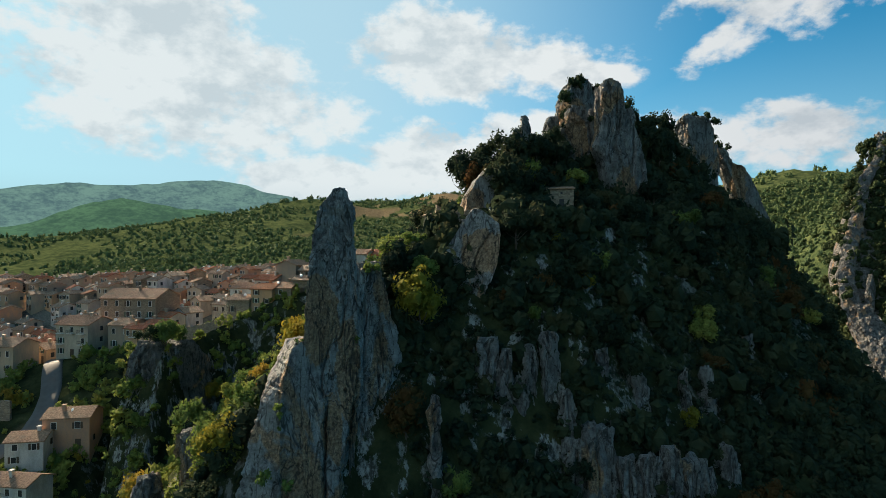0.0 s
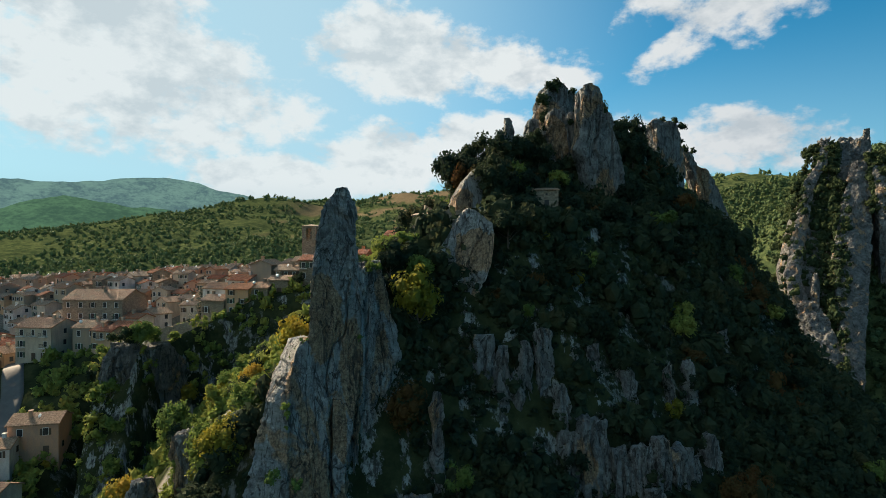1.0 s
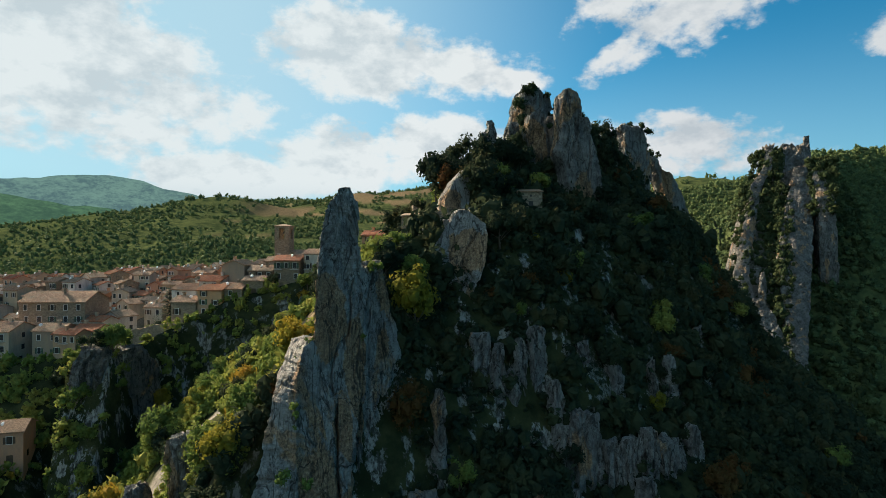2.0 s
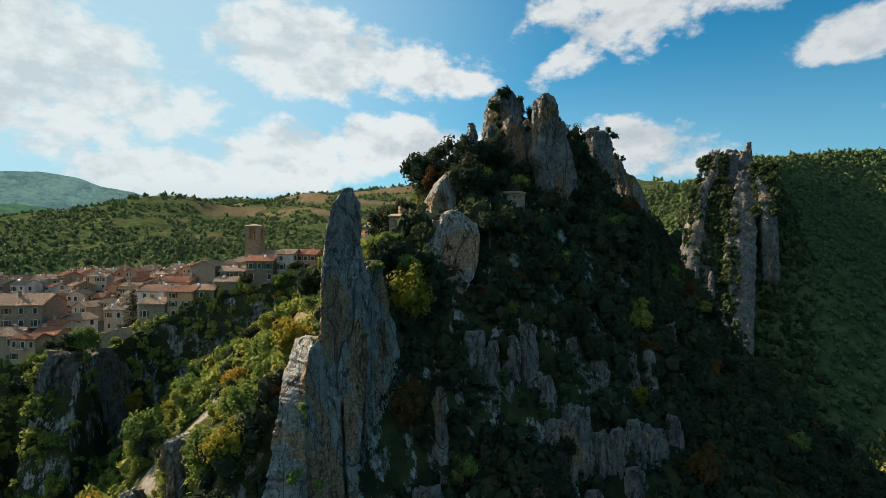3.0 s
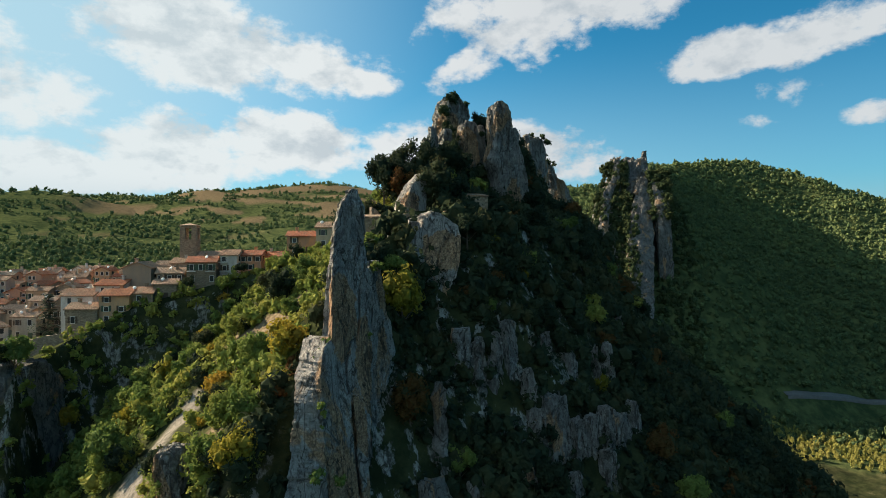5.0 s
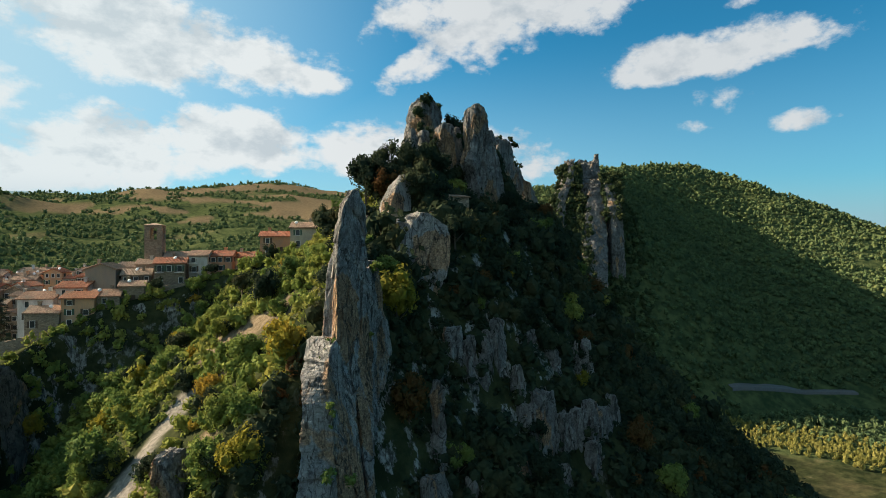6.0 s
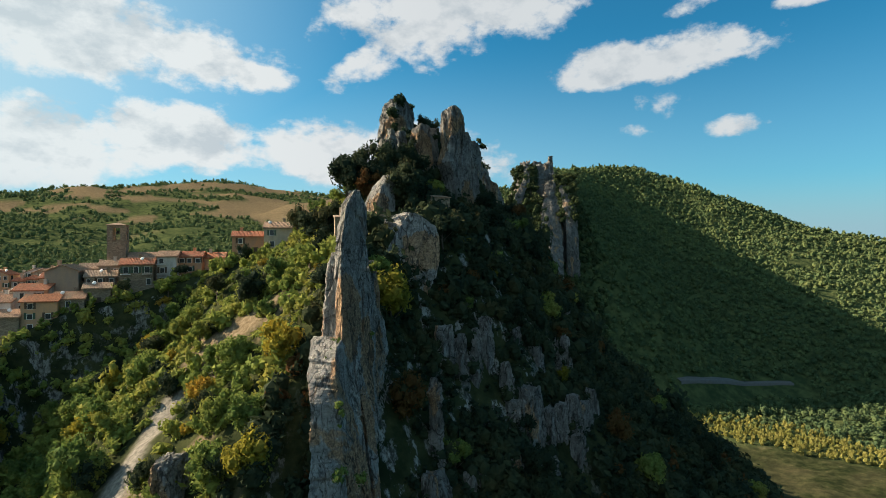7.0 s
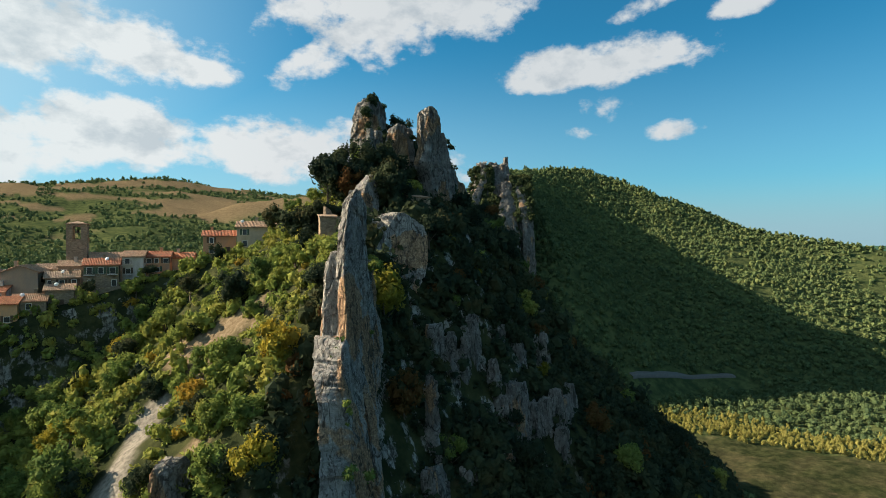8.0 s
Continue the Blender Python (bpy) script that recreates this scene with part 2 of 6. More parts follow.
def ground_build(n):
    p = place(n)
    flat = n.add("ShaderNodeSeparateXYZ")
    n.link(n.add("ShaderNodeNewGeometry").outputs["True Normal"], flat.inputs[0])
    up = flat.outputs[2]
    broad = n.noise(p, 0.035, 5, 0.6)
    mid = n.noise(p, 0.22, 6, 0.65)
    fine = n.noise(p, 1.7, 6, 0.7)
    green = n.mix(n.smooth(mid, 0.35, 0.7), (0.016, 0.022, 0.011), (0.048, 0.054, 0.024))
    straw = n.mix(n.smooth(n.math("ADD", n.math("MULTIPLY", fine, 0.5), n.math("MULTIPLY", mid, 0.5)), 0.36, 0.62), (0.088, 0.068, 0.04), (0.155, 0.124, 0.078))
    soil = n.mix(n.smooth(fine, 0.35, 0.7), (0.13, 0.098, 0.062), (0.23, 0.185, 0.13))
    c = n.mix(n.smooth(broad, 0.62, 0.74), green, straw)
    c = n.mix(n.smooth(mid, 0.62, 0.74, 0.0, 0.6), c, soil)
    # bare stone on the steep parts
    stone = n.mix(n.smooth(n.noise(n.scaled(p, (1, 1, 0.25)), 1.6, 7, 0.7), 0.4, 0.6), (0.045, 0.044, 0.04), (0.26, 0.255, 0.235))
    steep = n.math("MULTIPLY", n.smooth(up, 0.62, 0.4), n.smooth(n.noise(n.scaled(p, (1, 1, 0.5)), 0.32, 7, 0.7), 0.53, 0.56))
    c = n.mix(steep, c, stone)
    kind = n.add("ShaderNodeAttribute")
    kind.attribute_name = "cover"
    split = n.add("ShaderNodeSeparateColor")
    n.link(kind.outputs["Color"], split.inputs[0])
    canopy = n.mix(n.smooth(n.noise(p, 0.11, 5, 0.7), 0.35, 0.68), (0.028, 0.044, 0.02), (0.078, 0.094, 0.038))
    c = n.mix(kind.outputs["Alpha"], c, canopy)
    c = n.mix(split.outputs[0], c, straw)
    c = n.mix(split.outputs[1], c, soil)
    c = n.mix(split.outputs[2], c, n.mix(n.smooth(fine, 0.3, 0.7), (0.11, 0.103, 0.092), (0.25, 0.235, 0.205)))
    return c, n.math("ADD", n.math("MULTIPLY", mid, 1.0), n.math("MULTIPLY", fine, 0.25)), 0.7, None


def plaster_build(tones):
    def build(n):
        r = n.add("ShaderNodeObjectInfo").outputs["Random"]
        p = place(n)
        a = n.noise(n.scaled(p, (1, 1, 0.4)), 0.7, 6, 0.65)
        b = n.noise(p, 5.0, 5, 0.6)
        ramp = n.add("ShaderNodeValToRGB")
        ramp.color_ramp.interpolation = "CONSTANT"
        while len(ramp.color_ramp.elements) < len(tones):
            ramp.color_ramp.elements.new(0.5)
        for i, (e, col) in enumerate(zip(ramp.color_ramp.elements, tones)):
            e.position, e.color = i / len(tones), (*col, 1)
        n.link(r, ramp.inputs[0])
        c = n.mix(n.smooth(a, 0.3, 0.7, 0.55, 0.0), ramp.outputs[0], (0.2, 0.18, 0.155))
        c = n.mix(n.smooth(b, 0.4, 0.75, 0.0, 0.25), c, (0.14, 0.13, 0.11))
        return c, b, 0.03, None
    return build


def masonry_build(n):
    p = place(n)
    v = n.add("ShaderNodeTexVoronoi")
    n.link(n.scaled(p, (1, 1, 1.6)), v.inputs["Vector"])
    v.inputs["Scale"].default_value = 2.6
    shade_ = n.add("ShaderNodeSeparateColor")
    n.link(v.outputs["Color"], shade_.inputs[0])
    c = n.mix(shade_.outputs[0], (0.16, 0.115, 0.078), (0.33, 0.25, 0.17))
    c = n.mix(n.smooth(n.noise(p, 0.5, 5, 0.6), 0.35, 0.7, 0.4, 0.0), c, (0.12, 0.11, 0.09))
    return c, v.outputs["Distance"], -0.08, None


def tile_build(tones):
    def build(n):
        r = n.add("ShaderNodeObjectInfo").outputs["Random"]
        p = place(n)
        ramp = n.add("ShaderNodeValToRGB")
        while len(ramp.color_ramp.elements) < len(tones):
            ramp.color_ramp.elements.new(0.5)
        for i, (e, col) in enumerate(zip(ramp.color_ramp.elements, tones)):
            e.position, e.color = i / (len(tones) - 1), (*col, 1)
        n.link(r, ramp.inputs[0])
        spots = n.noise(p, 2.8, 4, 0.7)
        moss = n.noise(p, 0.45, 4, 0.6)
        c = n.mix(n.smooth(spots, 0.35, 0.7), n.mix(1.0, ramp.outputs[0], (0.42, 0.40, 0.38), "MULTIPLY"), ramp.outputs[0])
        c = n.mix(n.smooth(moss, 0.5, 0.7, 0.0, 0.55), c, (0.16, 0.14, 0.10))
        return c, spots, 0.06, None
    return build


def plain(col, vary=0.35, scale=3.0, rough=0.8, metal=0.0, spec=0.3, name="paint"):
    def build(n):
        f = n.noise(place(n), scale, 5, 0.6)
        return n.mix(n.smooth(f, 0.3, 0.75, vary, 0.0), col, tuple(x * 0.45 for x in col)), None, 0, None
    return material(name, build, rough, metal, spec)


ROCK = material("limestone", rock_build, 0.92, spec=0.2)
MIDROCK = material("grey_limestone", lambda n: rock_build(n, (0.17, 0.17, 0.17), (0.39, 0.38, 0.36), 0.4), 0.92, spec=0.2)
# greyer rock, darkened further so that the wall's shade sits in its colour
DARKROCK = material("shade_dark_limestone", lambda n: rock_build(n, (0.085, 0.085, 0.085), (0.22, 0.213, 0.20), 0.12), 0.92, spec=0.2)
GROUND = material("hill_ground", ground_build, 1.0, spec=0.0)
GREEN = leafy("green_leaves", [(0.0, (0.06, 0.108, 0.038)), (0.35, (0.135, 0.20, 0.052)), (0.7, (0.23, 0.27, 0.062)), (1.0, (0.34, 0.31, 0.075))])
# dark and bluish: shade of the rock face is put into this leaf colour
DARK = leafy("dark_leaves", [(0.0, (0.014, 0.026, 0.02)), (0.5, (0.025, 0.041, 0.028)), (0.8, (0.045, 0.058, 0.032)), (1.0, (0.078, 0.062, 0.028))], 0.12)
YELLOW = leafy("yellow_leaves", [(0.0, (0.19, 0.18, 0.026)), (0.6, (0.31, 0.26, 0.03)), (1.0, (0.36, 0.21, 0.035))], 0.3)
RUST = leafy("rust_leaves", [(0.0, (0.085, 0.053, 0.02)), (1.0, (0.13, 0.06, 0.024))], 0.2)
# lighter and bluer: some haze of the distance is put into this leaf colour
FAR = leafy("far_hazed_leaves", [(0.0, (0.05, 0.085, 0.046)), (0.5, (0.10, 0.145, 0.062)), (1.0, (0.19, 0.205, 0.075))], 0.25, 0.15)
REED = leafy("reed_leaves", [(0.0, (0.26, 0.26, 0.07)), (1.0, (0.44, 0.38, 0.13))], 0.3)
WALLGREEN = leafy("wall_leaves", [(0.0, (0.018, 0.032, 0.02)), (0.5, (0.035, 0.055, 0.028)), (1.0, (0.075, 0.085, 0.03))], 0.15)
BARK = plain((0.10, 0.08, 0.06), name="bark")
PLASTER = material("old_plaster", plaster_build([(0.40, 0.31, 0.21), (0.46, 0.38, 0.28), (0.30, 0.23, 0.16), (0.48, 0.42, 0.34), (0.40, 0.26, 0.15), (0.43, 0.33, 0.23)]))
WHITEWALL = material("white_plaster", plaster_build([(0.62, 0.59, 0.54), (0.55, 0.51, 0.46)]))
ORANGE = material("orange_plaster", plaster_build([(0.50, 0.24, 0.12), (0.55, 0.30, 0.15), (0.46, 0.25, 0.15)]))
STONE = material("rubble_masonry", masonry_build)
TILES = material("old_roof_tiles", tile_build([(0.33, 0.22, 0.15), (0.40, 0.24, 0.15), (0.35, 0.26, 0.19), (0.42, 0.23, 0.14)]))
REDTILES = material("red_roof_tiles", tile_build([(0.40, 0.13, 0.07), (0.44, 0.17, 0.08), (0.36, 0.11, 0.06)]))
GLASS = plain((0.03, 0.035, 0.04), 0.2, 2.0, 0.15, spec=0.5, name="window_glass")
SHUTTER = plain((0.09, 0.06, 0.04), name="brown_shutter")
GREENSHUT = plain((0.05, 0.09, 0.06), name="green_shutter")
IRON = plain((0.035, 0.033, 0.03), rough=0.5, name="dark_iron")
STUCCO = plain((0.62, 0.6, 0.56), name="pale_trim")
ASPHALT = plain((0.105, 0.1, 0.095), 0.4, 0.6, name="worn_asphalt")
DISHWHITE = plain((0.7, 0.7, 0.7), 0.1, rough=0.4, name="dish_white")


# ---------------------------------------------------------------- helpers for meshes
def lattice(ix, iy, iz):
    h = (ix * 374761393 + iy * 668265263 + iz * 2147483647 + 1274126177) & 0xFFFFFFFF
    h = ((h ^ (h >> 13)) * 1274126177) & 0xFFFFFFFF
    return ((h ^ (h >> 16)) & 0xFFFF) / 65535.0


def vnoise(x, y, z=0.0):
    """Smooth noise of 0..1 on arrays."""
    x, y, z = np.broadcast_arrays(np.asarray(x, float), np.asarray(y, float), np.asarray(z, float))
    fx, fy, fz = np.floor(x), np.floor(y), np.floor(z)
    ix, iy, iz = fx.astype(np.int64), fy.astype(np.int64), fz.astype(np.int64)
    tx, ty, tz = x - fx, y - fy, z - fz
    tx, ty, tz = (t * t * (3 - 2 * t) for t in (tx, ty, tz))
    out = 0.0
    for a in (0, 1):
        for b in (0, 1):
            for c in (0, 1):
                weight = (tx if a else 1 - tx) * (ty if b else 1 - ty) * (tz if c else 1 - tz)
                out = out + weight * lattice(ix + a, iy + b, iz + c)
    return out


def fbm(x, y, z=0.0, octaves=4, gain=0.5):
    total, amp, norm = 0.0, 1.0, 0.0
    for i in range(octaves):
        k = 2.03 ** i
        total = total + amp * vnoise(np.asarray(x) * k + 17.3 * i, np.asarray(y) * k - 9.1 * i, np.asarray(z) * k + 5.7 * i)
        norm += amp
        amp *= gain
    return total / norm * 2 - 1


def mesh_np(name, verts, faces, material_, smooth=True):
    """A mesh from arrays: verts (n, 3) and faces, all of one size."""
    verts, faces = np.asarray(verts, np.float32), np.asarray(faces, np.int32)
    me = bpy.data.meshes.new(name)
    size = faces.shape[1]
    me.vertices.add(len(verts))
    me.vertices.foreach_set("co", verts.ravel())
    me.loops.add(faces.size)
    me.loops.foreach_set("vertex_index", faces.ravel())
    me.polygons.add(len(faces))
    me.polygons.foreach_set("loop_start", np.arange(0, faces.size, size, dtype=np.int32))
    me.polygons.foreach_set("loop_total", np.full(len(faces), size, np.int32))
    me.polygons.foreach_set("use_smooth", np.full(len(faces), smooth, bool))
    me.update(calc_edges=True)
    me.materials.append(material_)
    return me


def grid_faces(rows, cols):
    i = np.arange(rows * cols).reshape(rows, cols)
    return np.stack([i[:-1, :-1], i[:-1, 1:], i[1:, 1:], i[1:, :-1]], -1).reshape(-1, 4)


def sstep(v, lo, hi):
    t = np.clip((v - lo) / (hi - lo), 0, 1)
    return t * t * (3 - 2 * t)


def part(name, bm, material_, parent=None, label=""):
    me = bpy.data.meshes.new(name)
    bmesh.ops.remove_doubles(bm, verts=bm.verts, dist=0.0005)
    bm.to_mesh(me)
    bm.free()
    me.materials.append(material_)
    ob = new(name, me)
    if parent:
        ob.parent = parent
    return tagged(ob, label)


def box(bm, lo, hi):
    """An upright box between two corners."""
    v = [bm.verts.new((x, y, z)) for z in (lo[2], hi[2]) for x, y in ((lo[0], lo[1]), (hi[0], lo[1]), (hi[0], hi[1]), (lo[0], hi[1]))]
    for f in ((3, 2, 1, 0), (4, 5, 6, 7), (0, 1, 5, 4), (1, 2, 6, 5), (2, 3, 7, 6), (3, 0, 4, 7)):
        bm.faces.new([v[i] for i in f])
    return v


# ---------------------------------------------------------------- the shape of the land
UX, UY = 0.7507, 0.6606             # the way in which the rock ridge runs
OX, OY = -13.0, 65.0


def ridge_sd(x, y):
    qx, qy = x - OX, y - OY
    return qx * UX + qy * UY, qx * UY - qy * UX


S_ = np.array([-40, -18, -6, 5, 20, 32, 42, 52, 65, 80, 95, 106, 118, 132, 141, 152, 170])
CREST = np.array([28, 44, 61, 70, 82, 87, 92, 98, 104, 109, 110, 105, 102, 84, 56, 28, 10])
TERRACE = np.array([20, 36, 50, 60, 71, 85, 85.5, 86, 88, 89, 90, 89, 86, 72, 46, 22, 8])
OFFSET = np.array([-10, -10, -9, -8, -8, -9, -16, -15, -12, -19, -11, -11, -10, -6, -4, -4, -4])
EDGE = np.array([0, 0, -1, 0, 0, 3, 5, 8, 10, 10, 9, 8, 6, 5, 4, 4, 4])


def mountain(x, y):
    s, d = ridge_sd(x, y)
    c, t = np.interp(s, S_, CREST), np.interp(s, S_, TERRACE)
    k, e = np.interp(s, S_, OFFSET), np.interp(s, S_, EDGE)
    front = c + (t - c) * np.clip((d - k) / (0.01 - k), 0, 1)
    front = front - 0.35 * np.clip(d, 0, e + 0.01) - 1.75 * np.clip(d - e, 0, 17) - 0.92 * np.clip(d - e - 17, 0, 200)
    rear = c - np.interp(s, [60, 120], [0.57, 1.3]) * np.clip(k - d, 0, 400)
    z = np.where(d > k, front, rear)
    return z - np.clip(s - 170, 0, 999) * 0.5 - np.clip(-40 - s, 0, 999) * 0.6


def village_top(x, y):
    """The sloping shelf on which the village stands."""
    near = np.interp(x, [-135, -100, -75, -62, -50, -42, -21, 0, 12], [44, 51.5, 55.5, 57.5, 63.5, 68, 73.5, 79, 80])
    far = 67 + 0.05 * np.clip(x + 60, -120, 60)
    return near + (far - near) * sstep(y, 172, 222) - 0.35 * np.clip(y - 268, 0, 400)


def village_edge(x):
    return np.interp(x, [-130, -100, -76, -69, -66, -58, -54, -46, -20, 5, 25], [140, 146, 145, 134, 118, 118, 134, 143, 144, 131, 140])


def village(x, y):
    edge = village_edge(x)
    drop = np.interp(x, [-100, -76, -66, -58, -52, -46, -20, 0], [0.45, 0.9, 2.8, 2.8, 2.3, 2.0, 1.4, 0.5])
    z = village_top(x, y) - drop * np.clip(edge - y, 0, 13) - 0.42 * np.clip(edge - 13 - y, 0, 200)
    return z - 0.5 * np.clip(x - 12, 0, 300)


def crest_line(x, y, points, slope):
    """Height under a crest that runs through points, falling to both sides by slope, or by each point's own fourth number."""
    best = np.full(np.shape(x), -1e3)
    for (x0, y0, z0, *f0), (x1, y1, z1, *f1) in zip(points, points[1:]):
        lx, ly = x1 - x0, y1 - y0
        t = np.clip(((x - x0) * lx + (y - y0) * ly) / (lx * lx + ly * ly), 0, 1)
        far = np.hypot(x - x0 - t * lx, y - y0 - t * ly)
        fall = f0[0] + t * (f1[0] - f0[0]) if f0 else slope
        steep = np.minimum(far, 150.0) if f0 else far
        best = np.maximum(best, z0 + t * (z1 - z0) - fall * steep * steep / (steep + 6) - 0.75 * fall * (far - steep))
    return best


def polar(points):
    """Crest points from bearing (degrees from +y), rise over run and distance, seen from the middle of the path."""
    return [(-24 + far * math.sin(radians(az)), far * math.cos(radians(az)), 80 + far * up) for az, up, far in points]


RIGHT_RIDGE = [(172, 214, -8, 0.9), (215, 262, 32, 0.95), (250, 305, 92, 1.0), (283, 340, 133, 1.0), (300, 358, 145, 1.0), (380, 430, 163, 0.85), (477, 502, 178, 0.66), (560, 520, 190, 0.6), (637, 525, 194, 0.56), (668, 480, 176, 0.52),
               (690, 430, 150, 0.5), (700, 380, 127, 0.48), (690, 333, 107, 0.45), (732, 184, 76, 0.4), (900, 40, 40, 0.3), (1100, -200, 20, 0.3)]
GAP_HILL = polar([(18, 0.08, 900), (26, 0.095, 850), (33, 0.118, 800), (38, 0.112, 780), (44, 0.09, 800)])
HILL_A = polar([(-46, 0.005, 1000), (-36, 0.02, 1080), (-25, 0.04, 1150), (-16, 0.07, 1220), (-11.5, 0.094, 1260), (-8, 0.082, 1300), (-2, 0.05, 1370), (4, 0.045, 1400)])
HILL_B = polar([(-9, 0.078, 1900), (0, 0.088, 1880), (6, 0.106, 1840), (10.8, 0.117, 1800), (17, 0.107, 1760), (25, 0.097, 1720), (32, 0.09, 1720)])


def far_land(x, y):
    z = -13 + 39 * sstep(20 - x, 0, 90)
    wave = sstep(np.hypot(x, y), 380, 760)
    hills = np.maximum.reduce([crest_line(x, y, HILL_A, 0.21), crest_line(x, y, HILL_B, 0.17)]) - 0.5 * np.clip(x - 0.5 * y - 20, 0, 900)
    return np.maximum(z, hills) + wave * (20 * fbm(x / 210, y / 210, 3.3, 4) - 6)


def height(x, y):
    x, y = np.asarray(x, float), np.asarray(y, float)
    parts_ = [mountain(x, y), village(x, y), crest_line(x, y, RIGHT_RIDGE, 0.62), crest_line(x, y, GAP_HILL, 0.4), far_land(x, y)]
    k = 1.6
    top = np.maximum.reduce(parts_)
    z = top + k * np.log(sum(np.exp((p - top) / k) for p in parts_)) - 0.6
    near = 1 - sstep(np.hypot(x - 20, y - 110), 160, 320)
    level = np.abs(z - village_top(x, y))
    rough = 0.12 + 0.88 * sstep(level, 1.0, 3.0)
    z = z + rough * near * (1.5 * fbm(x / 9, y / 9, 1.0, 4) + 2.2 * fbm(x / 26, y / 26, 7.0, 3))
    return z + (1 - near) * 5 * fbm(x / 55, y / 55, 2.0, 4)


def axis_steps(lo, hi, step, outer, grow):
    mid_ = list(np.arange(lo, hi + step, step))
    up_, x, s = [], mid_[-1], step
    while x < outer:
        s *= grow
        x += s
        up_.append(x)
    down, x, s = [], lo, step
    while x > -outer:
        s *= grow
        x -= s
        down.append(x)
    return np.array(down[::-1] + mid_ + up_)


GX, GY = axis_steps(-105, 105, 1.3, 4600, 1.034), axis_steps(48, 172, 1.3, 4600, 1.034)
MX, MY = np.meshgrid(GX, GY)
MZ = height(MX, MY)
ground = new("ground", mesh_np("ground", np.stack([MX, MY, MZ], -1).reshape(-1, 3), grid_faces(len(GY), len(GX)), GROUND))
tagged(ground, "steep limestone hillside with scrub, dry grass and bare soil", "ground", kind="structure")

TRACK = [(-30, 94), (-33.5, 91), (-37, 86), (-41, 79), (-45, 70)]

# what covers the land: red dry fields, green bare soil, blue paved village streets
field_n = fbm(MX / 120, MY / 90, 11.0, 4) + 0.12 * sstep(MX, -120, 60) * sstep(MY, 800, 1100)
paved = 0.8 * sstep(1.0 - np.abs(MZ - village_top(MX, MY)), 0, 0.5) * sstep(MY, 150, 154) * (MX < -8) * (MX > -190) * (MY > 118) * (MY < 262)
fields = sstep(field_n, 0.13, 0.17) * sstep(MY, 700, 800) * sstep(MX + 260, 0, 120)
meadow_far = np.hypot(MX + 48, MY - 6)
fields = np.maximum(fields, (0.05 + 0.3 * fbm(MX / 9, MY / 9, 4.0, 4)) * sstep(0 - MZ, 0, 4) * sstep(MX, 110, 150) * sstep(314 - meadow_far, 0, 8))
S0, D0 = ridge_sd(MX, MY)
soil = 0.85 * sstep(fbm(MX / 8, MY / 8, 21.0, 4), 0.36, 0.46) * sstep(-8 - D0, 0, 5) * sstep(46 + D0, 0, 8) * sstep(34 - S0, 0, 6) * sstep(S0 + 16, 0, 6)
track_d = np.full(MX.shape, 99.0)
for (xa, ya), (xb, yb) in zip(TRACK, TRACK[1:]):
    tt = np.clip(((MX - xa) * (xb - xa) + (MY - ya) * (yb - ya)) / ((xb - xa) ** 2 + (yb - ya) ** 2), 0, 1)
    track_d = np.minimum(track_d, np.hypot(MX - xa - tt * (xb - xa), MY - ya - tt * (yb - ya)))
track = sstep(2.6 + 1.2 * fbm(MX / 2.5, MY / 2.5, 9.0, 3) - track_d, 0, 0.9)
paved = np.maximum(paved, track)
wooded = np.maximum(sstep(np.hypot(MX, MY), 240, 420), sstep(MX, 95, 130)) * (1 - sstep(0 - MZ, 0, 4) * sstep(314 - meadow_far, 0, 8))
tint = np.stack([fields, soil, paved, wooded], -1).reshape(-1, 4).astype(np.float32)
layer = ground.data.color_attributes.new("cover", "FLOAT_COLOR", "POINT")
layer.data.foreach_set("color", tint.ravel())


def drop(x, y):
    return float(height(x, y))


# far mountains all round, in two ranges, haze painted into their own glow
def far_range(far, base, wave, seed, bumps, tone, name, label):
    az = np.radians(np.arange(-180, 180.5, 0.5))
    h = base + wave * fbm(np.cos(az) * 5, np.sin(az) * 5, seed, 5) + 0.12 * wave * fbm(np.cos(az) * 60, np.sin(az) * 60, seed, 3)
    for a0, wide_, up_ in bumps:
        h = h + up_ * np.exp(-((np.degrees(az) - a0) / wide_) ** 2)
    v = [np.stack([r * np.sin(az), r * np.cos(az), z], -1) for r, z in ((far - 500, np.full(az.shape, -80.0)), (far - 150, 80 + far * h * 0.55), (far, 80 + far * np.maximum(h, 0.002)))]
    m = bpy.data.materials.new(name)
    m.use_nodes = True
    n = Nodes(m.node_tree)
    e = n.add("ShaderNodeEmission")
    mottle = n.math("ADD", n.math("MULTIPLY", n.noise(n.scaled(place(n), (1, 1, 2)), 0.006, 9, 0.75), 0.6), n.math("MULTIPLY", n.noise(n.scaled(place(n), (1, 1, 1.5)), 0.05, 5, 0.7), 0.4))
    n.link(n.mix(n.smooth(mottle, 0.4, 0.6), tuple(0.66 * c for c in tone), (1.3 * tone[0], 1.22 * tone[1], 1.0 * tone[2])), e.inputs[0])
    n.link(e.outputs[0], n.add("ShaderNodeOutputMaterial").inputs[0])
    tagged(new("backdrop", mesh_np(name, np.concatenate(v), grid_faces(3, len(az)), m)), label, "mountains", kind="structure")


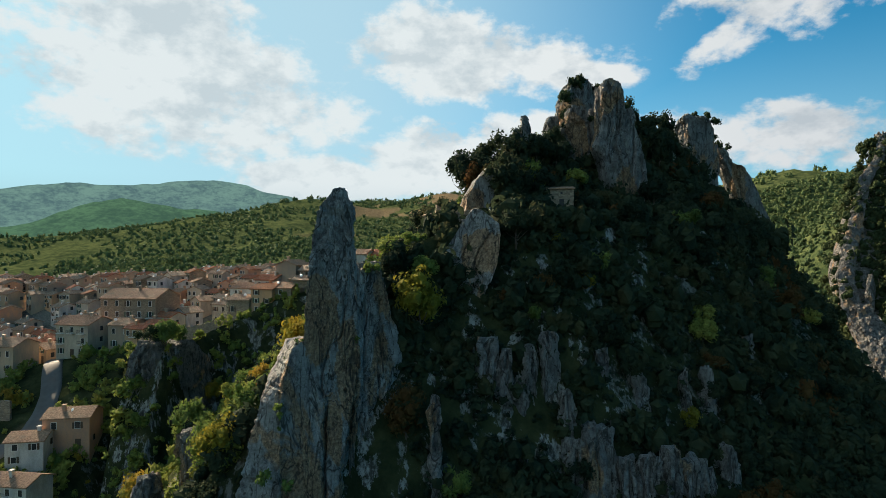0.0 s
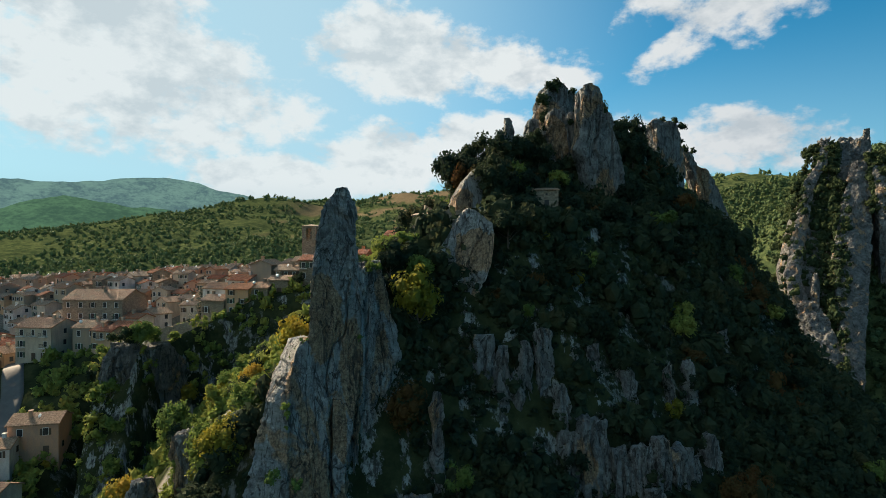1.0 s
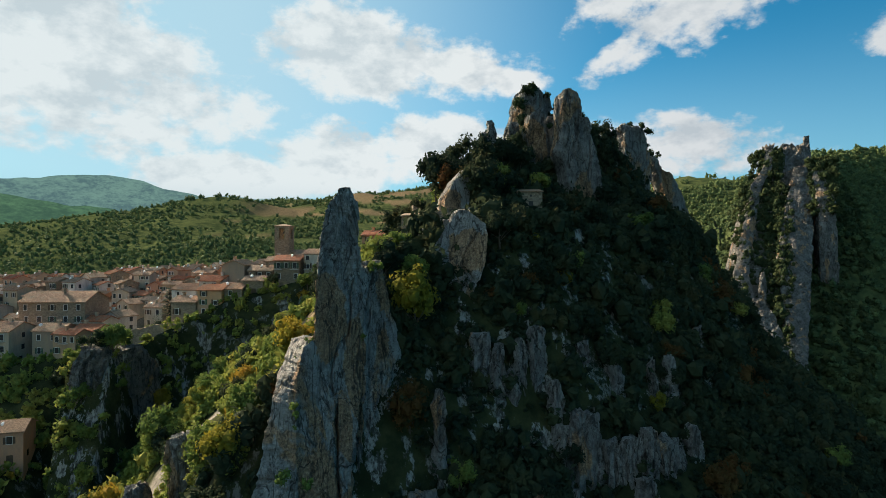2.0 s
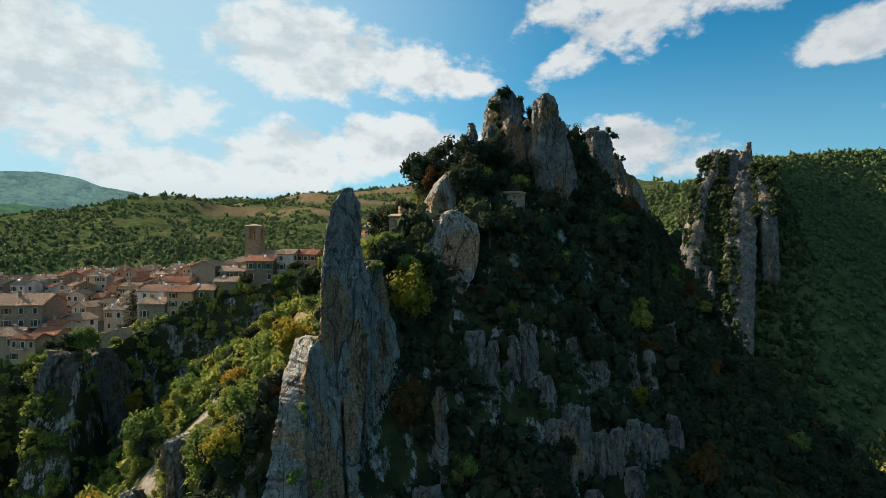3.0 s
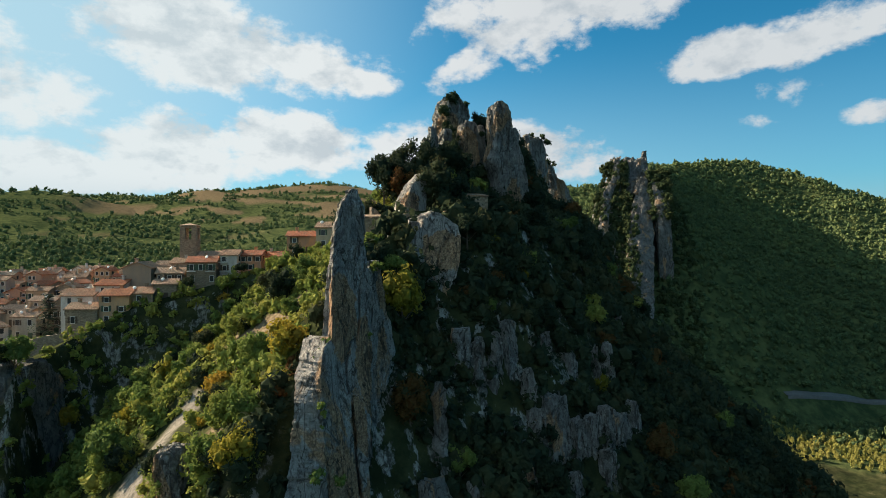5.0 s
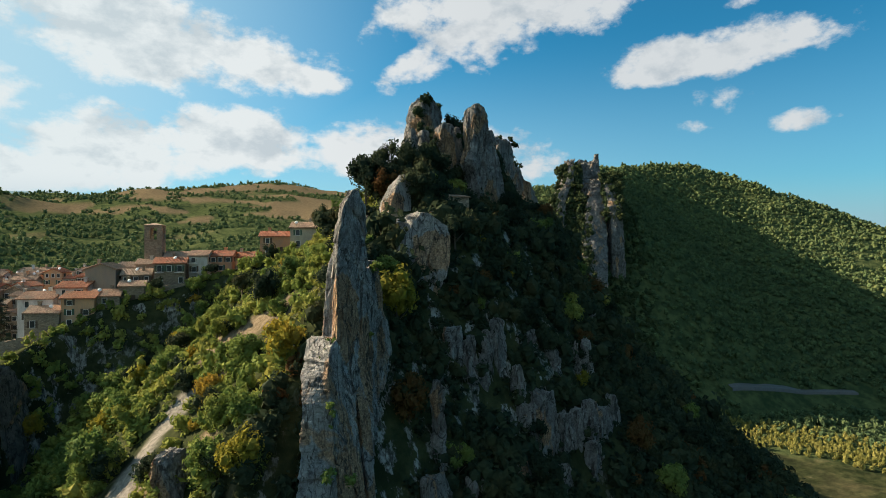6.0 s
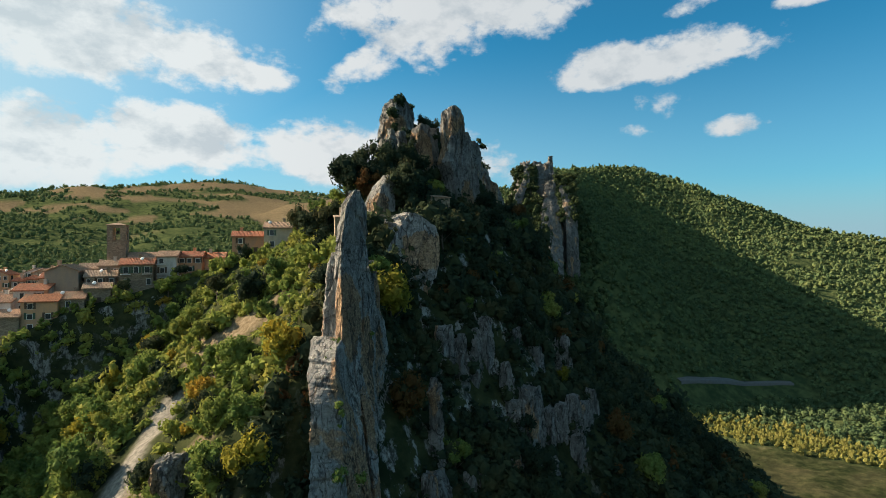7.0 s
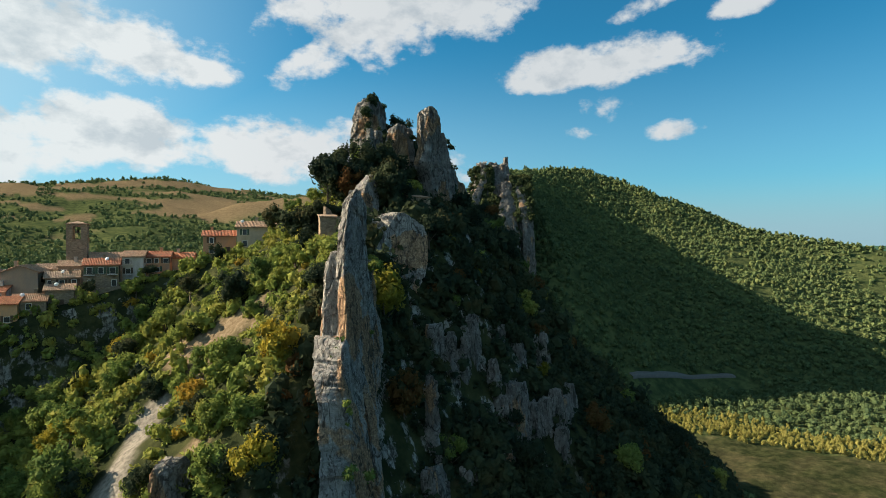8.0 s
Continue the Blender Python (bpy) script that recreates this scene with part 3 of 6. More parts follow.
far_range(4400, 0.03, 0.03, 5.0, [(-2, 14, 0.045), (-30, 18, 0.045), (78, 14, -0.03)], (0.105, 0.16, 0.185), "hazy_mountains", "far mountains with blue haze painted into their glow")
far_range(3300, 0.0, 0.02, 9.0, [(-46, 10, 0.075), (-32, 9, 0.085), (-21, 7, 0.078), (-12, 6, 0.06), (75, 20, -0.04)], (0.045, 0.085, 0.09), "hazy_hills", "wooded hills with blue-green haze painted into their glow")
far_range(2500, -0.01, 0.03, 14.0, [(-48, 8, 0.045), (-31, 8, 0.082), (-20, 6, 0.05), (75, 20, -0.04)], (0.026, 0.058, 0.04), "nearer_hills", "dark green wooded hills that glow, before the painted haze")


# ---------------------------------------------------------------- rocks
def facets(x, y, z, seed):
    """Broken rock: the tilted plane of the nearest of many scattered cells, and how close the joint between two cells is."""
    ix, iy, iz = (np.floor(v).astype(np.int64) for v in (x, y, z))
    best, second, plane = np.full(x.shape, 9.0), np.full(x.shape, 9.0), np.zeros(x.shape)
    q = np.int64(seed * 97)
    for da in (-1, 0, 1):
        for db in (-1, 0, 1):
            for dc in (-1, 0, 1):
                cx, cy, cz = ix + da, iy + db, iz + dc
                k = cx * 73 + cy * 1571 + cz * 9973 + q
                gx_, gy_, gz_ = x - cx - lattice(k, 1, 2), y - cy - lattice(k, 3, 4), z - cz - lattice(k, 5, 6)
                near_ = np.maximum(np.maximum(np.abs(gx_), np.abs(gy_)), np.abs(gz_)) * 0.6 + 0.4 * np.sqrt(gx_ * gx_ + gy_ * gy_ + gz_ * gz_)
                tilt = (lattice(k, 7, 8) - 0.5) + (gx_ * (lattice(k, 9, 10) - 0.5) + gy_ * (lattice(k, 11, 12) - 0.5)) * 0.8 + gz_ * (lattice(k, 13, 14) - 0.6) * 1.2
                closer = near_ < best
                second = np.where(closer, best, np.minimum(second, near_))
                plane = np.where(closer, tilt, plane)
                best = np.minimum(best, near_)
    return plane, np.clip(1 - (second - best) / 0.09, 0, 1)


def slab(name, x0, y0, turn, rows, label, seed=0.0, step=0.16, block=1.6, rough=0.55, bed=0.0, tall=2.4, soft=0.25, cracks=(), ragged=0.5, parent=None, stone=None):
    """A standing body of limestone. rows, from foot to top: height, its two ends along the direction turn from (x0, y0), and how far its front
    and its back stand off that line. cracks: distance along, lowest and highest point, half width, depth of clefts in the front."""
    ax, ay = math.cos(radians(turn)), math.sin(radians(turn))
    R = np.array(rows, float)
    corners = [(z, x0 + ax * l + ay * f, y0 + ay * l - ax * f, x0 + ax * h + ay * f, y0 + ay * h - ax * f, f - b) for z, l, h, f, b in rows]
    return body(name, corners, (-ay, ax), label, seed, step, block, rough, bed, tall, soft, [(ca - float(np.interp((c0 + c1) / 2, R[:, 0], R[:, 1])), c0, c1, cw, cd) for ca, c0, c1, cw, cd in cracks], ragged, parent, stone)


def body(name, rows, behind, label, seed=0.0, step=0.16, block=1.6, rough=0.55, bed=0.0, tall=2.4, soft=0.25, cracks=(), ragged=0.5, parent=None, stone=None):
    """A standing body of limestone. rows, from foot to top: height, the left and the right corner of its front in plan, and how deep it is along behind.
    cracks: distance from the left end, lowest and highest point, half width, depth of clefts in the front."""
    R = np.array(rows, float)
    zs = np.arange(R[0, 0], R[-1, 0] + step * 0.6, step * 1.15)
    lx, ly, rx_, ry_, deep = (np.interp(zs, R[:, 0], R[:, k])[:, None] for k in (1, 2, 3, 4, 5))
    wide = np.hypot(rx_ - lx, ry_ - ly)
    ux, uy = (rx_ - lx) / wide, (ry_ - ly) / wide
    nl, nd = max(6, int(wide.max() / step)), max(4, int(deep.max() / step))
    run = np.concatenate([np.stack([np.linspace(-1, 1, nl, endpoint=False), np.ones(nl)], -1), np.stack([np.ones(nd), np.linspace(1, -1, nd, endpoint=False)], -1),
                          np.stack([np.linspace(1, -1, nl, endpoint=False), -np.ones(nl)], -1), np.stack([-np.ones(nd), np.linspace(-1, 1, nd, endpoint=False)], -1)])
    e, f = run[None, :, 0], run[None, :, 1]
    # corners rounded towards an ellipse
    radius = np.maximum(np.abs(e), np.abs(f)) / np.sqrt(e * e + f * f)
    pull = 1 + soft * (radius - 1)
    e, f = e * pull, f * pull
    Z = np.broadcast_to(zs[:, None], (len(zs), e.shape[1]))
    a = (e + 1) / 2 * wide
    wx = lx + ux * a + behind[0] * deep * (1 - f) / 2
    wy = ly + uy * a + behind[1] * deep * (1 - f) / 2
    na, no = np.sign(e) * np.abs(e) ** 6, np.sign(f) * np.abs(f) ** 6
    size = np.sqrt(na * na + no * no) + 1e-6
    na, no = na / size, no / size
    warp = 0.5 * fbm(wx / (1.5 * block), wy / (1.5 * block), Z / (2.5 * block) + seed, 2)
    p1, j1 = facets(wx / block + warp, wy / block - warp, Z / (block * tall) + 0.4 * warp, seed)
    p2, j2 = facets(wx / (0.42 * block) - warp, wy / (0.42 * block) + warp, Z / (0.42 * block * 1.5) + warp, seed + 3.3)
    push = rough * block * (0.62 * p1 - 0.16 * j1 + 0.26 * p2 - 0.06 * j2)
    push = push + 0.22 * rough * block * fbm(wx / block, wy / block, Z / (2.2 * block) + seed, 3) + 0.1 * rough * fbm(wx / 0.35, wy / 0.35, Z / 0.35, 2)
    if bed:
        push = push + bed * (vnoise(wx / 5 + seed, wy / 5, (Z + 0.12 * a) / 0.42) - 0.5) + 0.5 * bed * (vnoise(wx / 2 + seed, wy / 2, (Z + 0.12 * a) / 0.17) - 0.5)
    for ca, c0, c1, cw, cd in cracks:
        bend = 0.5 * fbm(Z / 2.4, seed + ca, 0.5, 3)
        push = push - cd * np.exp(-((a - ca - bend) / cw) ** 2) * sstep(Z, c0 - 0.5, c0 + 0.5) * sstep(c1 - Z, -0.5, 0.5) * (f > 0.5)
    room = 0.48 * np.minimum(wide, deep)
    push = np.maximum(push, -room)
    wx, wy = wx + push * (ux * na - behind[0] * no), wy + push * (uy * na - behind[1] * no)
    up = ragged * block * (0.7 * p1 + 0.35 * p2) * sstep(Z, zs[-1] - 2.2 * block, zs[-1])
    ring = np.stack([wx, wy, Z + up], -1)
    ring = np.concatenate([ring, ring[:, :1]], 1)
    r, c = ring.shape[:2]
    top = ring[-1, :-1].mean(0)
    inner = [ring[-1] + (top - ring[-1]) * k + (0, 0, 0.25 * k) for k in (0.35, 0.7)]
    v = np.concatenate([ring.reshape(-1, 3), *inner, np.repeat(top[None] + (0, 0, 0.3), c, 0)])
    me = mesh_np(name, v, grid_faces(r + 3, c), stone or ROCK, False)
    ob = new(name, me)
    if parent:
        ob.parent = parent
        return tagged(ob, label)
    return tagged(ob, label, "rock")


def crag(name, label):
    """A rock that is made of several bodies: an empty for its parts, which keep their places in the world."""
    return tagged(new(name), label, "rock")


spire = crag("rock_spire", "tall grey limestone pinnacle with ochre stains and deep cracks")
body("buttress", [(40, -23.4, 56.6, -17.2, 57.6, 8), (53, -21.9, 59.2, -17.3, 59.6, 6.5), (58.7, -20.9, 60.9, -17.4, 60.5, 5), (63.2, -20.2, 62.8, -17.4, 61.2, 4.2), (66.0, -19.6, 64.9, -17.4, 62.2, 3.6), (68.4, -19.0, 66.3, -17.0, 63.2, 3), (69.5, -18.6, 66.9, -16.6, 63.8, 2.4)], (0.5, 0.87),
     "pale flat-faced buttress with level bedding", seed=3.1, step=0.145, block=1.9, rough=0.1, bed=0.4, soft=0.04, ragged=0.12, parent=spire)
body("pinnacle", [(40, -17.6, 58.2, -11.0, 61.2, 6), (54.6, -17.4, 60.1, -11.5, 63.3, 5), (59.8, -17.6, 61.1, -10.9, 65.3, 4.4), (62.7, -17.6, 61.6, -10.4, 66.6, 4.2), (66.3, -17.6, 62.5, -9.9, 67.8, 3.8), (68.8, -17.0, 63.2, -9.9, 67.8, 3.4), (69.6, -15.9, 64.1, -10.0, 67.8, 2.6), (72.2, -15.7, 64.3, -10.2, 67.9, 2.2),
     (77, -15.5, 65.2, -10.5, 68.0, 2.0), (81.1, -15.2, 65.6, -10.8, 67.8, 1.9), (84, -14.7, 65.7, -10.9, 67.6, 1.8), (85.4, -14.2, 66.2, -11.0, 67.5, 1.7), (86.2, -13.4, 66.8, -11.4, 67.6, 1.6), (87.0, -12.8, 67.0, -11.9, 67.5, 1.2)], (0.05, 1.0),
     "upright pinnacle with an ochre scar", seed=5.6, step=0.135, block=1.35, rough=0.42, bed=0.16, soft=0.06, tall=1.7, ragged=0.45,
     cracks=[(0.25, 40, 68.5, 0.14, 1.0), (5.1, 45, 62, 0.16, 1.3), (4.6, 63, 76, 0.12, 0.7)], parent=spire)
body("shoulder", [(40, -11.4, 62.4, -7.0, 69.0, 6), (58, -10.6, 66.0, -7.0, 70.6, 5), (62, -10.3, 67.2, -6.2, 71.6, 4.6), (65.5, -10.2, 67.6, -5.3, 72.6, 4.4), (69.4, -10.2, 68.0, -5.4, 72.6, 4), (71.6, -10.3, 68.2, -6.3, 72.0, 3.6), (74.8, -10.3, 68.4, -6.9, 71.6, 3.2), (77, -10.2, 69.0, -7.4, 71.4, 2.8), (78.1, -9.4, 69.8, -7.9, 71.2, 2.2)], (-0.65, 0.76),
     "lower shoulder streaked with black", seed=9.3, step=0.16, block=1.5, rough=0.5, soft=0.15, tall=3.0, cracks=[(1.4, 55, 77, 0.25, 1.0), (3.6, 58, 74, 0.15, 0.6)], parent=spire)
body("flake", [(56, -16.6, 69.6, -12.6, 68.4, 2.6), (69.4, -15.6, 70.5, -13.0, 68.8, 2.2), (74.3, -15.2, 70.7, -13.0, 69.0, 2.0), (77.9, -14.8, 70.8, -13.2, 69.4, 1.8), (79.4, -14.3, 70.6, -13.4, 69.8, 1.4)], (0.4, 0.92), "pale split-off flake", seed=8.4, step=0.15, block=1.3, rough=0.35, soft=0.1, parent=spire)
body("boulder_slab", [(71.8, 2.8, 80.4, 5.6, 79.0, 4.5), (73.4, 2.4, 80.2, 5.7, 78.6, 5), (75, 1.4, 80.8, 6.4, 78.6, 5.6), (77.6, -0.5, 82.7, 7.4, 78.9, 5.8), (80, 0.5, 83.2, 7.9, 79.3, 5.6), (82, 1.7, 83.2, 8.1, 79.7, 5.4), (83.6, 2.8, 83.1, 8.0, 80.3, 5.2), (84.7, 3.5, 83.0, 6.8, 81.3, 5), (85.8, 4.3, 82.9, 5.2, 82.4, 4.6)], (0.0, 1.0),
     "huge pale limestone block below the ruined hut", seed=5.2, step=0.14, block=2.6, rough=0.16, bed=0.1, soft=0.03, tall=1.3, ragged=0.08, cracks=[(5.4, 72, 83, 0.12, 0.4), (3.0, 74, 82, 0.1, 0.25)])
slab("boulder_slab", 5.6, 94, 15, [(83, -1.8, 2.6, 0.4, -3.4), (87.5, -1.9, 2.7, 0.2, -3.2), (88.4, -1.8, 3.0, 0.0, -3.2), (90.0, -0.7, 3.2, -0.3, -3.2), (91.5, 0.2, 3.4, -0.6, -3.2), (92.6, 1.2, 3.6, -0.8, -3.0), (93.6, 2.2, 3.6, -1.0, -2.6)],
     "leaning pale limestone slab beside the ruins", seed=6.7, step=0.16, block=2.0, rough=0.25, soft=0.08, tall=1.4, ragged=0.2)
pillar = crag("rock_pillar", "tall fluted limestone pillar on the summit")
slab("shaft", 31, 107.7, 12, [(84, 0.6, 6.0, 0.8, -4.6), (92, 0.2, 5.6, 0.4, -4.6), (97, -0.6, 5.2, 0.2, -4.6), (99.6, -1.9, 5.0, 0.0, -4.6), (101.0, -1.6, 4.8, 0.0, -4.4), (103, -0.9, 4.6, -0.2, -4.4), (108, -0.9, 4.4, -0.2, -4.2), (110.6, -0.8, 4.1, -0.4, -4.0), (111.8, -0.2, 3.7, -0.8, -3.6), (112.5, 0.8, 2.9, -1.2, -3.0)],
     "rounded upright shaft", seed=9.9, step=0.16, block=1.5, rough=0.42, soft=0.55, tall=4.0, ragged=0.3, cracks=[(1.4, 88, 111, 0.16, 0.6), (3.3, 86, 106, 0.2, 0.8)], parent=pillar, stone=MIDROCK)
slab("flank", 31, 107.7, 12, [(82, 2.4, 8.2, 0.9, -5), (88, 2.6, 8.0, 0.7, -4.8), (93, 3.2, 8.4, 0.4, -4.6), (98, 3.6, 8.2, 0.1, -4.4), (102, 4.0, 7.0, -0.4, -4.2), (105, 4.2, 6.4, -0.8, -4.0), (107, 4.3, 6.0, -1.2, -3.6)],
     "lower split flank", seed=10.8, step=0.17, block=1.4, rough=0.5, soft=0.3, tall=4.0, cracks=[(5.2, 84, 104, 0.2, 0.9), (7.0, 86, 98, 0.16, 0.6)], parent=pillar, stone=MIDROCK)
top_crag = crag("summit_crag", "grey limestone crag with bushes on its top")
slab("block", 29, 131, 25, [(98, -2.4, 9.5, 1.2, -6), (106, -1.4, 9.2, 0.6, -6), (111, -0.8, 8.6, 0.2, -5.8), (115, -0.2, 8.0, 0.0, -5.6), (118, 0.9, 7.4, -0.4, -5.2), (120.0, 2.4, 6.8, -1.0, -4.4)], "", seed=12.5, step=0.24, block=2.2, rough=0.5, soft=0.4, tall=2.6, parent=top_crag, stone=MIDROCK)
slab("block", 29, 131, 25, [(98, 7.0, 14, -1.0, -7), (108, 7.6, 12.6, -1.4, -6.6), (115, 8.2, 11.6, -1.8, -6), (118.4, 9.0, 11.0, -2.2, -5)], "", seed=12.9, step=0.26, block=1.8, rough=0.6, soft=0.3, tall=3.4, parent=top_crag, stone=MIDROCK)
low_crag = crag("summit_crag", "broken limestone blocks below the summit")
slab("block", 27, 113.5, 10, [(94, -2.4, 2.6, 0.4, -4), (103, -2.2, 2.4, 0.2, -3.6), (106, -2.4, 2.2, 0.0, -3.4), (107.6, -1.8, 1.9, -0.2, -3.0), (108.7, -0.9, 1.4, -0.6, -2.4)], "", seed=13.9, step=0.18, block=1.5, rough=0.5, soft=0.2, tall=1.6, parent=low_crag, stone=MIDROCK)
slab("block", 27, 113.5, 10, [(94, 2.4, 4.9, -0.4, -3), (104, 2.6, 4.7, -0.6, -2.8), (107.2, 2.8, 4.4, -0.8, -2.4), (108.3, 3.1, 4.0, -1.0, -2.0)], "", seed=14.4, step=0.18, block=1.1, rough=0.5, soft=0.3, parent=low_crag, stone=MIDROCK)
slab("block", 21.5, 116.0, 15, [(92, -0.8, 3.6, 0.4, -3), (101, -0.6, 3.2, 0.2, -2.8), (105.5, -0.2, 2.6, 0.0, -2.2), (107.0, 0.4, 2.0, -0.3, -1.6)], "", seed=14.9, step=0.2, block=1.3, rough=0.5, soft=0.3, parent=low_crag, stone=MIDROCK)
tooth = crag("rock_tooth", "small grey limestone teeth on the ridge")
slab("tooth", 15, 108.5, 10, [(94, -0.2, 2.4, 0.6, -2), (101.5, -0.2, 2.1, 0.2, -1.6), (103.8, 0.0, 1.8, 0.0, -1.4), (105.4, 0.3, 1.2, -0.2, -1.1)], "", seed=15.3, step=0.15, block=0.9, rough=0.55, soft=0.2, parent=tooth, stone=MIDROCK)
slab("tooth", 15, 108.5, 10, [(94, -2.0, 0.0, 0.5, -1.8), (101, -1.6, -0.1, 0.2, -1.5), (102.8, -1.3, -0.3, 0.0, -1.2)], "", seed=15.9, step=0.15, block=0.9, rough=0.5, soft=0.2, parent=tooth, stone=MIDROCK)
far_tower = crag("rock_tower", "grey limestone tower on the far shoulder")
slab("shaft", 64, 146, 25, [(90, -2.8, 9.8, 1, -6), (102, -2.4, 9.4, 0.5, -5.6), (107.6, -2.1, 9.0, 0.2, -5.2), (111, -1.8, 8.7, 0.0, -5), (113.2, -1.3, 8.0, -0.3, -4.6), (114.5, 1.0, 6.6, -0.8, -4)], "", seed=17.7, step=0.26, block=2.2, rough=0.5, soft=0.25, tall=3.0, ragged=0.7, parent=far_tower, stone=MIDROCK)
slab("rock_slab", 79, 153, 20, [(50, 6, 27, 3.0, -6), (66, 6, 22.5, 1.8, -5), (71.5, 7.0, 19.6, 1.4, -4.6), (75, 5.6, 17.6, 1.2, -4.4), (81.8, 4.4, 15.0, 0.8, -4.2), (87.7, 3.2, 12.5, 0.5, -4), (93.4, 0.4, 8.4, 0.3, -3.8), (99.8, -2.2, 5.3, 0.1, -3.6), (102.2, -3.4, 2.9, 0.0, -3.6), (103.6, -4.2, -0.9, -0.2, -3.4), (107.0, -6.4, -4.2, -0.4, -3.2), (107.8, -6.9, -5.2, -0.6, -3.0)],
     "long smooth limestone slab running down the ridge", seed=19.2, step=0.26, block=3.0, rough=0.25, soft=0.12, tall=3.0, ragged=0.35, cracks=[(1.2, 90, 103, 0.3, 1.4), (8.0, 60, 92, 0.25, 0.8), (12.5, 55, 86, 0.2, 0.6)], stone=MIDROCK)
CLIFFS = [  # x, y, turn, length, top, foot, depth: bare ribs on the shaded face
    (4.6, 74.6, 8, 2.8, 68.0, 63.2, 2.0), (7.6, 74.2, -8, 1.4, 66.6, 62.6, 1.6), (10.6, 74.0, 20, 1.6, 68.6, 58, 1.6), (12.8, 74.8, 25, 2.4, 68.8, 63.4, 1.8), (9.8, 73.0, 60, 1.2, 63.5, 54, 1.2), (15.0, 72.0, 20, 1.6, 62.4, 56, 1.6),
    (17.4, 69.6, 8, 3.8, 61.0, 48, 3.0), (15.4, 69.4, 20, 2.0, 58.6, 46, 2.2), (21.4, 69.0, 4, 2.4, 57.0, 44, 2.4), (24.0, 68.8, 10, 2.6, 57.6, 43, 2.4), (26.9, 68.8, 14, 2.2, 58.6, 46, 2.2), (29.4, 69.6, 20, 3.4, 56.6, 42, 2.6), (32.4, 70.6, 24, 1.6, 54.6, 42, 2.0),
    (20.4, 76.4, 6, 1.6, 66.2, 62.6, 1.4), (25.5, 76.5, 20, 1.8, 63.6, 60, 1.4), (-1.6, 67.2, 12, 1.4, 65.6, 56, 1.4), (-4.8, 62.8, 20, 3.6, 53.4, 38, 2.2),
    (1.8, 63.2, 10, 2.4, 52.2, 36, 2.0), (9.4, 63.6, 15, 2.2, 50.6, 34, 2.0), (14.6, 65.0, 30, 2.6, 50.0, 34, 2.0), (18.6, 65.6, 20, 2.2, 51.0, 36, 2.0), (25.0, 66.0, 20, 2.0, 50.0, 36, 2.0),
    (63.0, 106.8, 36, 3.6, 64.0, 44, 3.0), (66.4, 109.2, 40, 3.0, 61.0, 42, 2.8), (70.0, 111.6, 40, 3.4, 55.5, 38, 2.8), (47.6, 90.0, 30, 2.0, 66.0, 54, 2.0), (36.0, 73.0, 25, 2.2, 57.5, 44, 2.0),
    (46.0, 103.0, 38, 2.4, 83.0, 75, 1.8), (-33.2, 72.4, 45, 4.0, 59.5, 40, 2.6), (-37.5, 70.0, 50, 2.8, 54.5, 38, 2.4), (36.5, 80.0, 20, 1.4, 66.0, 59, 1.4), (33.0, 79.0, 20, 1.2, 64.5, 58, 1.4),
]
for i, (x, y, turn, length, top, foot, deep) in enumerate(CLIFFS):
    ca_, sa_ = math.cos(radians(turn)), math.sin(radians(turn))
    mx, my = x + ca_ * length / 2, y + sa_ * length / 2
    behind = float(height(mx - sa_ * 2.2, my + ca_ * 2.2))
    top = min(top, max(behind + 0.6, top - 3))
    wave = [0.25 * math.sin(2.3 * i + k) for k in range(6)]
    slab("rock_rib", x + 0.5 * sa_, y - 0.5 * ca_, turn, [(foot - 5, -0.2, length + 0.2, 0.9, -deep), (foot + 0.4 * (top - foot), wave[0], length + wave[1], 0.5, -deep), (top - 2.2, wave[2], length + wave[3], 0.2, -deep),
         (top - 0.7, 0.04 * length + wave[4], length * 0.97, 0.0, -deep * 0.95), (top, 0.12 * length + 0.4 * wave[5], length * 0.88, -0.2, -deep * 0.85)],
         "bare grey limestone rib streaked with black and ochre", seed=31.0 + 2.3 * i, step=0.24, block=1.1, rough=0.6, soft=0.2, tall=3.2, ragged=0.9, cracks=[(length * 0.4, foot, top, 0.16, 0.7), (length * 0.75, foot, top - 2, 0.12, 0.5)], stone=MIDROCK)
# the great wall across the gap: upright ribs that step back as they rise, with wooded clefts between
WX, WY, WALL_TURN = 182.0, 221.0, 50.0
great = crag("rock_wall", "great ribbed limestone wall across the gorge")


def rib(label, rows, seed, step, block):
    """One rib of the wall. rows: height, distance up the wall, sideways place of its left edge, width and depth."""
    front = []
    for z, a, n_, wide, deep in rows:
        a = 60 + 0.72 * (a - 60)
        x, y = WX + 0.643 * a + 0.766 * n_, WY + 0.766 * a - 0.643 * n_
        front.append((z, x, y, x + 0.906 * wide, y - 0.42 * wide, deep))
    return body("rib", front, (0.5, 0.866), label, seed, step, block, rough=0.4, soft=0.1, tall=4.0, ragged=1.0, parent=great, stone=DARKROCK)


rib("pale middle rib", [(-12, -30, -1, 5, 50), (12, -18, -2, 6, 50), (39, 15, -5, 10, 50), (58, 38, -7, 14, 50), (74, 58, -8, 16, 50), (93, 80, -7, 16, 45), (110, 100, -4, 13, 40), (122, 115, -2, 9, 30), (129, 124, 0, 5, 20)], 41.0, 0.6, 5.0)
